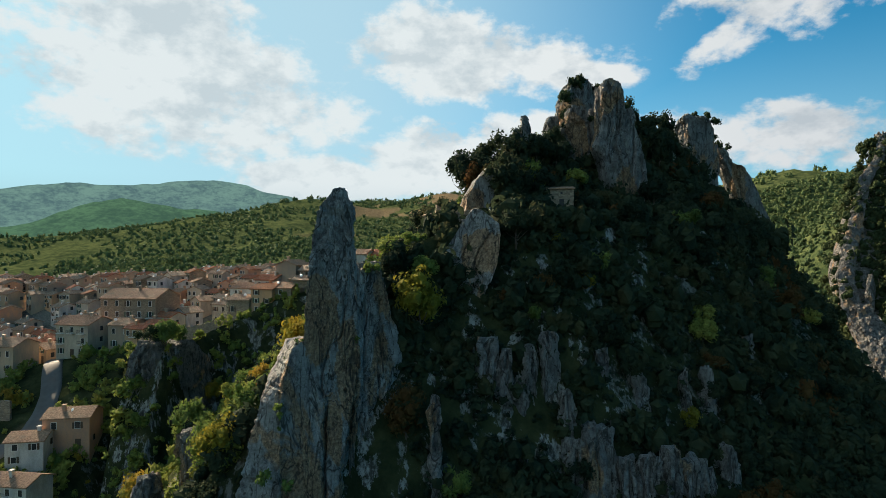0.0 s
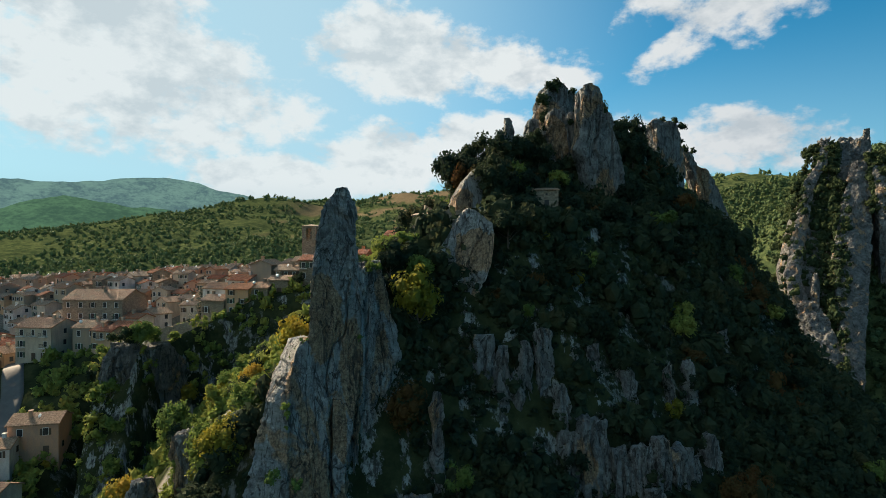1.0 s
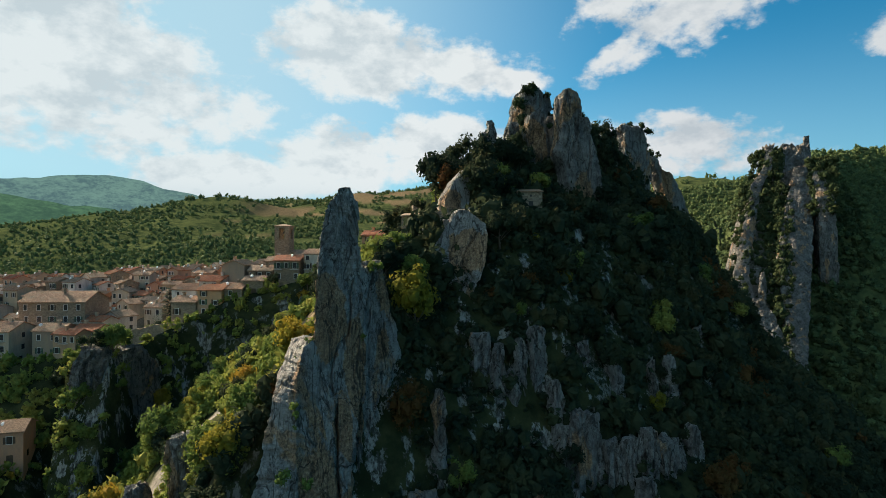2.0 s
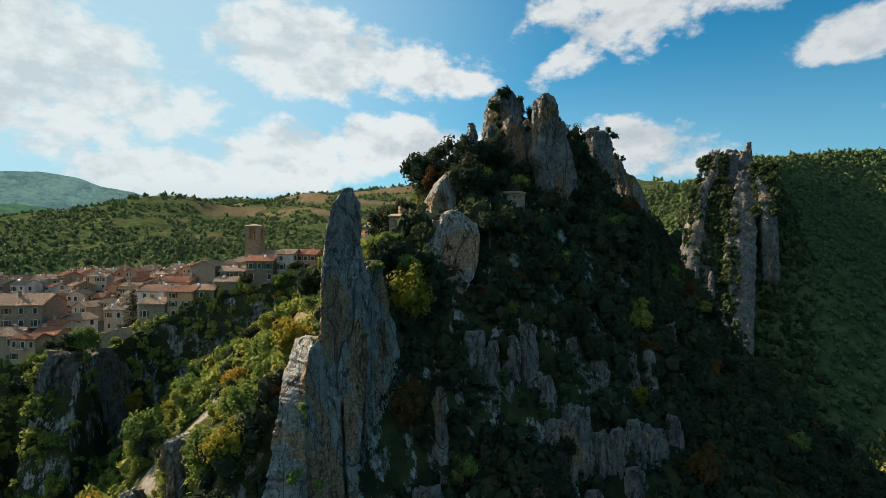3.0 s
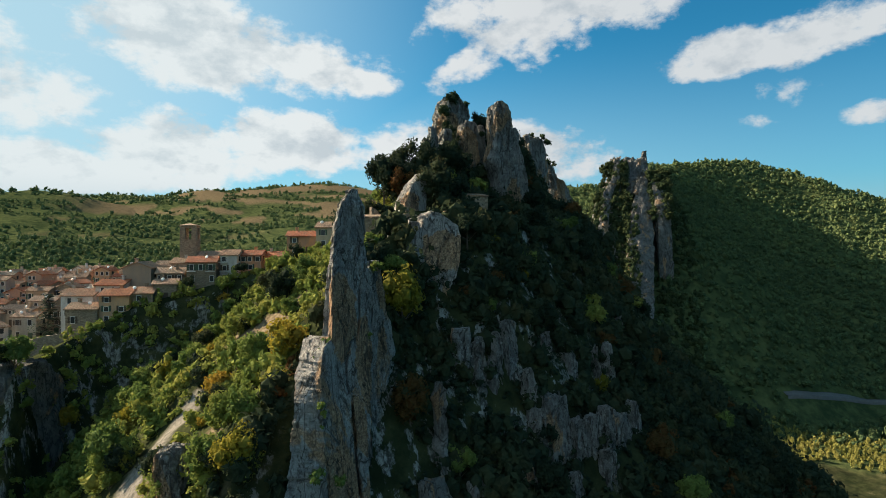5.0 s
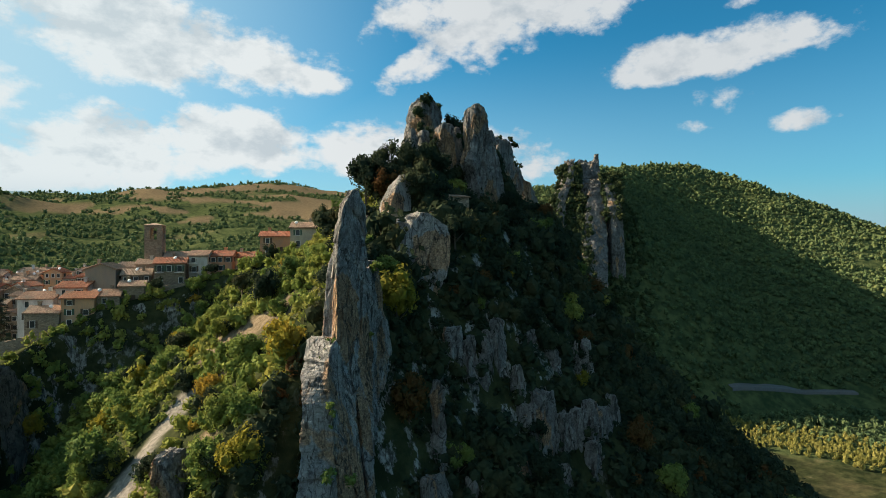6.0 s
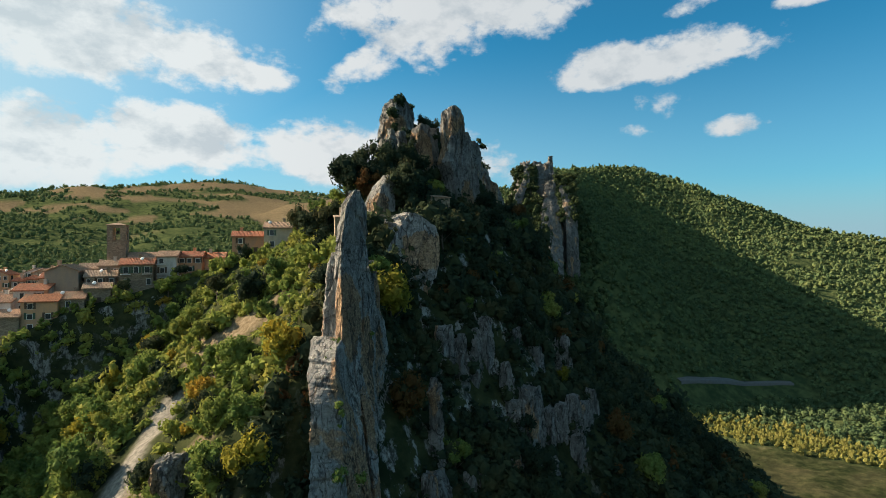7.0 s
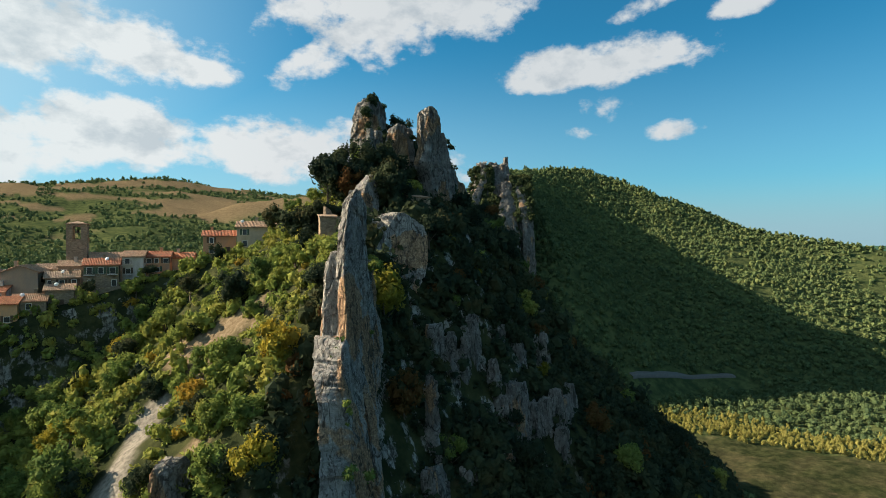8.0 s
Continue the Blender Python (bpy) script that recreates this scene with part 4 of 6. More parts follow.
rib("left rib with a sunlit edge", [(-6, -24, -4, 6, 50), (18, -10, -8, 7, 50), (34, 9, -17, 8, 50), (52, 30, -25, 8, 50), (66, 46, -29, 7.5, 50), (80, 64, -28, 7, 45), (93, 79, -26, 6.5, 40), (118, 110, -23, 6, 34), (130, 124, -17, 5, 28), (146, 143, -15, 4, 16)], 42.4, 0.6, 4.2)
rib("ochre apron below the gully", [(-8, -26, -3, 5, 40), (10, -16, -5, 6, 40), (32, 4, -12, 9, 36), (46, 20, -18, 9, 30), (55, 32, -21, 6, 20)], 42.9, 0.6, 4.0)
rib("wooded gully between the ribs", [(-6, -14, -10, 8, 50), (34, 17, -18, 14, 50), (66, 53, -25, 20, 45), (93, 86, -23, 20, 40), (118, 116, -19, 18, 30), (144, 146, -14, 15, 20)], 43.6, 0.8, 4.6)
rib("dark right rib", [(50, 82, 11, 9, 40), (92, 86, 11, 9, 40), (109, 96, 10, 9, 36), (118, 110, 9, 8, 30), (129, 124, 8, 6, 20)], 43.0, 0.7, 4.6)
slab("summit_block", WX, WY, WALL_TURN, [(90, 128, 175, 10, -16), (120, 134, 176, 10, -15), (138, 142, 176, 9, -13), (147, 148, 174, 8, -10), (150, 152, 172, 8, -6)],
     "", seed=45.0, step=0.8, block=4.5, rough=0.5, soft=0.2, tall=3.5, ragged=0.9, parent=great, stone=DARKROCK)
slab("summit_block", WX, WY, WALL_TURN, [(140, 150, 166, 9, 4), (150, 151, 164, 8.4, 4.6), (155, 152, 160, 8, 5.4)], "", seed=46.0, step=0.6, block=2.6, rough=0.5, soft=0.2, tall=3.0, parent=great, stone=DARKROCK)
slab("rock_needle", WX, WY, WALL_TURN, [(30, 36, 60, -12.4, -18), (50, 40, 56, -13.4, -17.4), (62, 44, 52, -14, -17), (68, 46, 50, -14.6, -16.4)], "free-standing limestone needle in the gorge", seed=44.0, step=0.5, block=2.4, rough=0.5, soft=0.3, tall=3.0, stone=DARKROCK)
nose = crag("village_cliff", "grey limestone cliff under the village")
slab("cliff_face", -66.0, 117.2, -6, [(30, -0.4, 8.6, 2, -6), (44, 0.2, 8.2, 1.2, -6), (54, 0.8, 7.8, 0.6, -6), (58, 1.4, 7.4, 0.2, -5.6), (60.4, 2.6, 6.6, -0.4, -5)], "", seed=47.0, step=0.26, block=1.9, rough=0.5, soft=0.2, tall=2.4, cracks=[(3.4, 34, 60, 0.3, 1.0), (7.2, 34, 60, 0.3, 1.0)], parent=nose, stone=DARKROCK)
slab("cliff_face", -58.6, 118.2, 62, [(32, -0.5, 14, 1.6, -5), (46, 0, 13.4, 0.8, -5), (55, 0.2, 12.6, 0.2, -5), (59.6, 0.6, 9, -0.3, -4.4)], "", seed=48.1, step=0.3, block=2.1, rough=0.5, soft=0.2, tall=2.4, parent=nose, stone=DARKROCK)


# ---------------------------------------------------------------- foliage


def unit(v):
    return v / np.maximum(np.linalg.norm(v, axis=-1, keepdims=True), 1e-6)


def cards(count, lobes, size, rg, up_bias=0.25):
    """Small bent leaf sprays on the skin of lobes (x, y, z, r): points (count, 4, 3)."""
    lobes = np.asarray(lobes, float)
    pick = rg.choice(len(lobes), count, p=lobes[:, 3] ** 2 / (lobes[:, 3] ** 2).sum())
    way_ = unit(rg.normal(size=(count, 3)) + (0, 0, up_bias))
    where = lobes[pick, :3] + way_ * lobes[pick, 3:] * rg.uniform(0.72, 1.12, (count, 1))
    nrm = unit(way_ + 0.75 * rg.normal(size=(count, 3)))
    side = unit(np.cross(nrm, rg.normal(size=(count, 3))))
    other = np.cross(nrm, side)
    s = size * rg.uniform(0.6, 1.3, (count, 1))
    quad = np.stack([where - side * s, where - other * s * 0.55 + nrm * s * 0.2, where + side * s, where + other * s * 0.55 + nrm * s * 0.2], 1)
    return quad


def lobe_set(rg, count, wide, tall, base, lumpy=0.36):
    """Lobes that fill a crown of that width and height, uneven in outline."""
    out = []
    for i in range(count):
        d_ = unit(rg.normal(size=3))
        r_ = rg.uniform(0.25, 0.9) ** 0.6
        out.append((d_[0] * wide * 0.5 * r_ * 0.75, d_[1] * wide * 0.5 * r_ * 0.75, base + tall * 0.5 + d_[2] * tall * 0.5 * r_ * 0.72, lumpy * 0.5 * min(wide, tall) * rg.uniform(0.65, 1.2)))
    return out


ICO = bmesh.new()
bmesh.ops.create_icosphere(ICO, subdivisions=1, radius=1.0)
ICO_V = np.array([v.co[:] for v in ICO.verts])
ICO_F = np.array([[v.index for v in f.verts] for f in ICO.faces])
ICO.free()


def crown_mesh(name, mat, seed, wide, tall, base, lobes=16, count=950, size=0.21):
    """A crown of leaf sprays round darker inner boughs, as triangles."""
    rg = np.random.default_rng(seed)
    ls = lobe_set(rg, lobes, wide, tall, base)
    q = cards(count, ls, size, rg)
    v, f = [q.reshape(-1, 3)], []
    i = np.arange(count)[:, None] * 4
    f.append(np.concatenate([i + (0, 1, 2), i + (0, 2, 3)]))
    at = count * 4
    for x, y, z, r in ls:
        v.append(ICO_V * r * 0.66 * rg.uniform(0.8, 1.15, (len(ICO_V), 1)) + (x, y, z))
        f.append(ICO_F + at)
        at += len(ICO_V)
    return mesh_np(name, np.concatenate(v), np.concatenate(f), mat, False)


def trunk_mesh(name, seed, tall, girth, reach):
    """A tapered trunk that leans a little, with four limbs."""
    rg = random.Random(seed)
    bm = bmesh.new()

    def limb(start, end, r0, r1, bend):
        start, end = Vector(start), Vector(end)
        rings = []
        for k in range(4):
            t = k / 3
            c = start.lerp(end, t) + Vector((bend * math.sin(t * 3.1), bend * 0.6 * math.sin(t * 2.3), 0))
            r = r0 + (r1 - r0) * t
            rings.append([bm.verts.new(c + Vector((r * math.cos(j * 1.2566), r * math.sin(j * 1.2566), 0))) for j in range(5)])
        for a, b in zip(rings, rings[1:]):
            for j in range(5):
                bm.faces.new((a[j], a[(j + 1) % 5], b[(j + 1) % 5], b[j]))
    limb((0, 0, -0.6), (rg.uniform(-0.3, 0.3), rg.uniform(-0.3, 0.3), tall), girth, girth * 0.35, 0.15)
    for k in range(4):
        ang = k * 1.57 + rg.uniform(-0.5, 0.5)
        z0 = tall * rg.uniform(0.35, 0.7)
        limb((0, 0, z0), (reach * math.cos(ang), reach * math.sin(ang), z0 + tall * rg.uniform(0.3, 0.55)), girth * 0.45, girth * 0.15, 0.1)
    me = bpy.data.meshes.new(name)
    bm.to_mesh(me)
    bm.free()
    me.materials.append(BARK)
    return me


LEAVES = {"green": GREEN, "dark": DARK, "yellow": YELLOW, "rust": RUST}
TREE_LABEL = {"green": "leafy green broadleaf tree on the hillside", "dark": "dark green oak on the rocky ridge",
              "yellow": "broadleaf tree turning yellow in early autumn", "rust": "small tree with rust-brown autumn leaves"}
TREE_KINDS = {}
for tone in LEAVES:
    TREE_KINDS[tone] = [(trunk_mesh("trunk", 11 * k + len(tone), 3.2, 0.2, 1.5),
                         crown_mesh("crown", LEAVES[tone], 100 * k + len(tone), 5.2 + 0.5 * (k % 2), 4.6 + 0.6 * k, 1.3 - 0.1 * k, 18, 1150, 0.21)) for k in range(3)]


def tree(x, y, size, tone="green", pick=0, turn=0.0, sink=0.0, z=None, tall=1.0, label=""):
    """One tree: trunk and crown under an empty at its foot; size is its width in metres."""
    foot = new("tree")
    t_me, c_me = TREE_KINDS[tone][pick % 3]
    for nm, me in (("trunk", t_me), ("crown", c_me)):
        ob = new(nm, me)
        ob.parent = foot
    k = size / 5.4
    foot.matrix_world = Matrix.Translation((x, y, (drop(x, y) if z is None else z) - sink)) @ pose(0, 0, 0, 0, 0, turn) @ Matrix.Diagonal((k, k, k * tall, 1))
    return tagged(foot, label or TREE_LABEL[tone], "tree", "trees on the ridge")


def scatter(name, label, spots, mat, seed, count, size, lobes, kinds=6, cat="shrubs"):
    """Uncounted shrubs or woods as one mesh. spots: x, y, z, width, height (n, 5)."""
    rg = np.random.default_rng(seed)
    shapes = []
    for k in range(kinds):
        ls = lobe_set(rg, lobes, 1.0, 1.0, 0.0, 0.5 if lobes > 2 else 0.85)
        q = cards(count, ls, size, rg).reshape(-1, 3)
        i = np.arange(count)[:, None] * 4
        v, f, at = [q], [np.concatenate([i + (0, 1, 2), i + (0, 2, 3)])], count * 4
        for x, y, z, r in ls:
            v.append(ICO_V * r * (0.74 if lobes > 1 else 0.78) * rg.uniform(0.8, 1.15, (len(ICO_V), 1)) + (x, y, z))
            f.append(ICO_F + at)
            at += len(ICO_V)
        shapes.append((np.concatenate(v), np.concatenate(f)))
    pick = rg.integers(0, kinds, len(spots))
    V, F, at = [], [], 0
    for k in range(kinds):
        sp = spots[pick == k]
        if not len(sp):
            continue
        v, f = shapes[k]
        ang = rg.uniform(0, 6.283, len(sp))
        ca, sa = np.cos(ang)[:, None], np.sin(ang)[:, None]
        x = (v[None, :, 0] * ca - v[None, :, 1] * sa) * sp[:, 3:4] + sp[:, 0:1]
        y = (v[None, :, 0] * sa + v[None, :, 1] * ca) * sp[:, 3:4] + sp[:, 1:2]
        z = v[None, :, 2] * sp[:, 4:5] + sp[:, 2:3]
        V.append(np.stack([x, y, z], -1).reshape(-1, 3))
        F.append((f[None] + (np.arange(len(sp)) * len(v))[:, None, None]).reshape(-1, 3) + at)
        at += len(sp) * len(v)
    if V:
        ob = new(name, mesh_np(name, np.concatenate(V), np.concatenate(F), mat, False))
        tagged(ob, label, cat, kind="stuff")


def spread(lo, hi, gap, seed):
    """Jittered points over a rectangle."""
    rg = np.random.default_rng(seed)
    xs, ys = np.meshgrid(np.arange(lo[0], hi[0], gap), np.arange(lo[1], hi[1], gap))
    return xs.ravel() + rg.uniform(-0.8, 0.8, xs.size) * gap, ys.ravel() + rg.uniform(-0.8, 0.8, xs.size) * gap


def slope_of(x, y):
    e = 0.8
    return np.hypot(height(x + e, y) - height(x - e, y), height(x, y + e) - height(x, y - e)) / (2 * e)


ROAD = [(-104, 160), (-101, 148), (-94, 136), (-91, 124), (-95, 110), (-104, 96)]


def clear_of(x, y):
    """True where no street or house of the village stands."""
    built = (np.abs(height(x, y) - village_top(x, y)) < 2.6) & (x < 4) & (x > -175) & (y > village_edge(x) + 2.5) & (y < 252)
    for (xa, ya), (xb, yb) in zip(TRACK, TRACK[1:]):
        tt = np.clip(((x - xa) * (xb - xa) + (y - ya) * (yb - ya)) / ((xb - xa) ** 2 + (yb - ya) ** 2), 0, 1)
        built = built | (np.hypot(x - xa - tt * (xb - xa), y - ya - tt * (yb - ya)) < 2.4)
    for (xa, ya), (xb, yb) in zip(ROAD, ROAD[1:]):
        tt = np.clip(((x - xa) * (xb - xa) + (y - ya) * (yb - ya)) / ((xb - xa) ** 2 + (yb - ya) ** 2), 0, 1)
        built = built | (np.hypot(x - xa - tt * (xb - xa), y - ya - tt * (yb - ya)) < 4.5)
    built = built | ((x < -98) & (y > 113) & (y < 131))
    return ~built


# shrubs and trees on the ridge
bx, by = spread((-118, 40), (135, 205), 1.5, 3)
bs, bd = ridge_sd(bx, by)
sl = slope_of(bx, by)
thin_soil = (fbm(bx / 8, by / 8, 21.0, 4) > 0.42) & (np.random.default_rng(4).random(len(bx)) < 0.7) & (bd < -8) & (bd > -44) & (bs < 34)
luck = np.random.default_rng(5).random(len(bx))
keep = clear_of(bx, by) & ~thin_soil & (luck < np.where(bd > -12, np.where(sl > 1.2, 0.95, 0.8), 0.6))
keep &= ~((sl > 1.5) & (fbm(bx / 4, by / 4, 4.0, 3) > 0.3))
for rib in CLIFFS:
    rx_, ry_ = math.cos(radians(rib[2])), math.sin(radians(rib[2]))
    ra = (bx - rib[0]) * rx_ + (by - rib[1]) * ry_
    rb = (bx - rib[0]) * ry_ - (by - rib[1]) * rx_
    keep &= ~((ra > -0.5) & (ra < rib[3] + 0.5) & (rb > -0.5) & (rb < 3.6) & (luck > 0.12))
keep &= ~((bx > 17) & (bx < 23.5) & (by > 91) & (by < 101) & (luck > 0.1))
keep &= ~((bx > -3) & (bx < 9) & (by > 85) & (by < 97) & (luck > 0.08))
keep &= ~((bd > -3) & (bd < 6) & (bs > -10) & (bs < 9)) & (bs > -45) & (by > 45) & ~((bs > 55) & (bd < -24)) & (bx < 118)
bx, by, bd, bs = bx[keep], by[keep], bd[keep], bs[keep]
bw = np.random.default_rng(6).uniform(1.4, 3.8, len(bx)) * np.where(np.random.default_rng(16).random(len(bx)) < 0.12, 1.5, 1.0)
bw = np.where((bs > 24) & (bs < 60) & (bd < -26) & (bd > -50), 0.7 * bw, bw)
bz = height(bx, by) - 0.3 * bw
tone_n = fbm(bx / 9, by / 9, 8.0, 3) + 0.25 * np.random.default_rng(9).normal(size=len(bx))
spots = np.stack([bx, by, bz, bw, bw * np.random.default_rng(8).uniform(0.85, 1.4, len(bx))], -1)
# the face away from the sun takes leaves with shade in their colour
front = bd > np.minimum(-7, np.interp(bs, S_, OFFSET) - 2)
for name, label, mat, sel in (("ridge_shrubs", "dense scrub on the rock face, shade put into its dark green", DARK, front & (tone_n < 0.62)),
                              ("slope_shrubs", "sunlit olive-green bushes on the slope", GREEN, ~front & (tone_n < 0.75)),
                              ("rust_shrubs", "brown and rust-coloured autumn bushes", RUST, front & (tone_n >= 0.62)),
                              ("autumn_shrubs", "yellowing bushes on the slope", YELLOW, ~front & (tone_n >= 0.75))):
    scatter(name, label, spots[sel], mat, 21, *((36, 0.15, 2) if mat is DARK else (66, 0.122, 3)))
print("shrubs", len(bx))

# low growth that fills the gaps on the rock face
gx, gy = spread((-30, 50), (100, 128), 1.1, 23)
gs, gd = ridge_sd(gx, gy)
low_ok = (gd > -4) & (gd < 46) & (gs > -24) & (gs < 112) & (np.random.default_rng(24).random(len(gx)) < 0.85) & ~((gd > -3) & (gd < 3.5) & (gs > -6) & (gs < 9)) & ~((gx > 17) & (gx < 24) & (gy > 92) & (gy < 101))
gx, gy = gx[low_ok], gy[low_ok]
gw = np.random.default_rng(25).uniform(0.8, 1.9, len(gx))
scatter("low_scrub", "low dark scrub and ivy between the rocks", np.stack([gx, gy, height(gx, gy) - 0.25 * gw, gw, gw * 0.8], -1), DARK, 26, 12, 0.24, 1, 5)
print("scrub", len(gx))

# trees that stand out: x, y, width, tone, height factor
KEY_TREES = [(-19.6, 75.6, 7.4, "yellow", 1.05), (-3.0, 75.4, 7.8, "yellow", 1.2), (-7.5, 83.0, 6.5, "green", 0.8), (-4.5, 86.5, 5.5, "green", 0.75), (-2.6, 80.5, 4.6, "green", 0.9),
             (4.6, 106.6, 9.5, "dark", 1.2), (8.6, 108.6, 9.5, "dark", 1.2), (12.4, 107.2, 8.5, "dark", 1.15), (17.6, 107.6, 7.5, "dark", 1.1), (7.4, 104.0, 8.5, "dark", 1.0), (13.6, 103.6, 7.5, "dark", 1.0), (21.5, 108.8, 7.0, "dark", 1.0), (-0.5, 103, 8.0, "dark", 1.1), (10.8, 95.4, 9.0, "dark", 1.05), (13.0, 98.5, 7.0, "dark", 1.0), (43, 127, 6.5, "dark", 1.2), (49, 129, 7.0, "dark", 1.3), (39, 117, 6.5, "dark", 1.1), (39.5, 134, 7.0, "dark", 1.35), (43, 136, 7.5, "dark", 1.35), (38, 129.5, 6.5, "dark", 1.2), (46, 138, 6.5, "dark", 1.3), (34, 127, 6.0, "dark", 0.9), (0.5, 99.5, 5.0, "dark", 0.7), (-3.0, 97.5, 4.5, "green", 0.7), (17, 101, 6.5, "dark", 1.0), (11, 104, 6.5, "dark", 1.0),
             (52, 133, 6.2, "dark", 1.1), (46, 130, 5.0, "dark", 1.0), (77, 151, 6.0, "dark", 1.1), (22, 113, 6.0, "dark", 1.0), (25, 107, 5.0, "green", 0.9), (38, 126, 5.5, "dark", 1.0),
             (20.7, 82.5, 3.4, "yellow", 1.0), (16.8, 84.5, 2.8, "yellow", 1.0), (14.0, 79.5, 4.0, "rust", 1.1), (23, 85, 5.5, "green", 0.9), (40, 87, 5.0, "green", 1.0), (44, 96, 5.0, "dark", 1.0),
             (34.0, 77.5, 3.6, "yellow", 1.2), (-4.2, 68.6, 6.6, "rust", 1.15), (37.3, 67.8, 5.5, "rust", 1.1), (42, 72, 5.0, "rust", 1.0), (54, 141, 7.5, "dark", 1.3), (57, 145, 7.0, "dark", 1.3), (79.5, 160, 6.5, "dark", 1.2), (83, 161, 5.5, "dark", 1.1), (-41.6, 93.2, 7.5, "green", 1.15), (12.5, 78.0, 2.6, "green", 1.4), (8.5, 79.0, 3.0, "rust", 0.9), (-25.0, 65.5, 4.5, "green", 1.0),
             (-18.6, 62.4, 2.6, "yellow", 0.7), (-4, 100.5, 7.0, "dark", 0.9), (-2.5, 106, 8.0, "dark", 1.0), (2.5, 101.5, 6.5, "dark", 0.8), (6.0, 103.5, 7.0, "dark", 0.9), (-7, 103, 6.0, "green", 0.8), (-12.0, 117, 7.0, "green", 1.0), (-26, 66, 6.0, "yellow", 1.0), (-29, 70, 6.5, "green", 1.0), (-24, 72, 6.0, "green", 1.0)]
for i, (x, y, wide, tone, tall) in enumerate(KEY_TREES):
    tree(x, y, wide, tone, i, 40.0 * i, 1.3, tall=tall)
tx, ty = spread((-70, 54), (84, 140), 5.6, 41)
ts, td = ridge_sd(tx, ty)
trg = random.Random(19)
made = 0
for x, y, s, d in zip(tx, ty, ts, td):
    if not clear_of(np.array(x), np.array(y)) or (-4 < d < 7 and -12 < s < 22) or s < -42 or (-5 < x < 9 and 82 < y < 98) or (16 < x < 24 and 89 < y < 102):
        continue
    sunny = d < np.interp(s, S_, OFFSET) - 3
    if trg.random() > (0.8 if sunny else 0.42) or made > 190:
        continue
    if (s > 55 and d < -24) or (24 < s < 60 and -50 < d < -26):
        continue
    # mostly dark crowns off the sunny side, shade put into the leaf colour
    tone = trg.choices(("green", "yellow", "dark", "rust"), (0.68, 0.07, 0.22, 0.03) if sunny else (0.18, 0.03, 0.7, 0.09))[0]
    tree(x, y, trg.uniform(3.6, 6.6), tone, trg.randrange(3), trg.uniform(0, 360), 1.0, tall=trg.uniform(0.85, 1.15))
    made += 1
print("trees", made)

# woods on the far slopes
fx = []
for lo, hi, gap, seed in (((110, 60), (460, 420), 3.7, 11), ((300, 420), (720, 620), 4.8, 17), ((460, -20), (860, 420), 4.6, 12), ((-420, 262), (110, 640), 6.4, 13), ((110, 420), (300, 700), 7.0, 16), ((-900, 640), (900, 1180), 10.2, 14), ((-900, 1180), (1150, 1960), 14.5, 18)):
    x, y = spread(lo, hi, gap, seed)
    fx.append(np.stack([x, y, np.full(len(x), gap)], -1))
x, y, gap = np.concatenate(fx).T
ground_h = height(x, y)
bearing = np.degrees(np.arctan2(x + 24, y))
seen = (bearing > -40) & (np.degrees(np.arctan2(x + 48, y - 6)) < 80)
x, y, gap, ground_h, bearing = x[seen], y[seen], gap[seen], ground_h[seen], bearing[seen]
open_field = (fbm(x / 120, y / 90, 11.0, 4) + 0.12 * sstep(x, -120, 60) * sstep(y, 800, 1100) > 0.15) & (y > 730) & (x > -200)
meadow = (ground_h < 0) & (x > 90) & (np.hypot(x + 48, y - 6) < 336)
VALLEY_ROAD = [(252, 206), (284, 202), (315, 199), (341, 189), (361, 176)]
road_y = np.interp(x, [p[0] for p in VALLEY_ROAD], [p[1] for p in VALLEY_ROAD])
by_road = (x > 258) & (x < 358) & (y < road_y + 4) & (y > road_y - 14)
thin_wood = fbm(x / 45, y / 45, 6.0, 4)
glade = (x > 330) & (thin_wood + 0.25 * sstep(x, 430, 640) > 0.52) & (y < 620) & (np.random.default_rng(17).random(len(x)) < 0.75)
hedge_gap = (y > 640) & (fbm(x / 60, y / 60, 19.0, 3) > 0.22)
keep = ~open_field & ~meadow & ~by_road & ~glade & ~hedge_gap & (thin_wood > -0.7)
x, y, gap, ground_h = x[keep], y[keep], gap[keep], ground_h[keep]
wide = gap * np.random.default_rng(15).uniform(0.6, 1.45, len(x)) * np.where(gap > 9, 0.55, np.where(gap > 6.2, 0.8, 1.0))
near_w = (x > 95) & (y < 420) & (x < 460)
trees_at = np.stack([x, y, ground_h - 0.3 * wide, wide, wide * np.random.default_rng(14).uniform(0.75, 1.25, len(x))], -1)
scatter("valley_woods", "dense green oak woods on the slope across the valley", trees_at[near_w], FAR, 33, 18, 0.17, 1, 8, "woods")
scatter("far_woods", "dense green oak woods on the far hillsides", trees_at[~near_w], FAR, 31, 7, 0.27, 1, 6, "woods")
print("woods", len(x), int(near_w.sum()))

rx, ry = spread((170, 10), (420, 215), 2.4, 61)
rfar, raz = np.hypot(rx + 48, ry - 6), np.degrees(np.arctan2(rx + 48, ry - 6))
reed = (rfar > 311 + 8 * fbm(rx / 16, ry / 16, 2.0, 2)) & (rfar < 350 - 14 * sstep(raz, 66, 74) * (fbm(rx / 12, ry / 12, 5.0, 2) > 0)) & (raz > 55) & (raz < 84) & (height(rx, ry) < 3)
rx, ry = rx[reed], ry[reed]
scatter("reeds", "bright yellow-green reeds along the valley floor", np.stack([rx, ry, height(rx, ry) - 0.4, np.full(len(rx), 2.2), np.random.default_rng(62).uniform(2.2, 4.4, len(rx))], -1), REED, 63, 26, 0.2, 1, 4, "reeds")
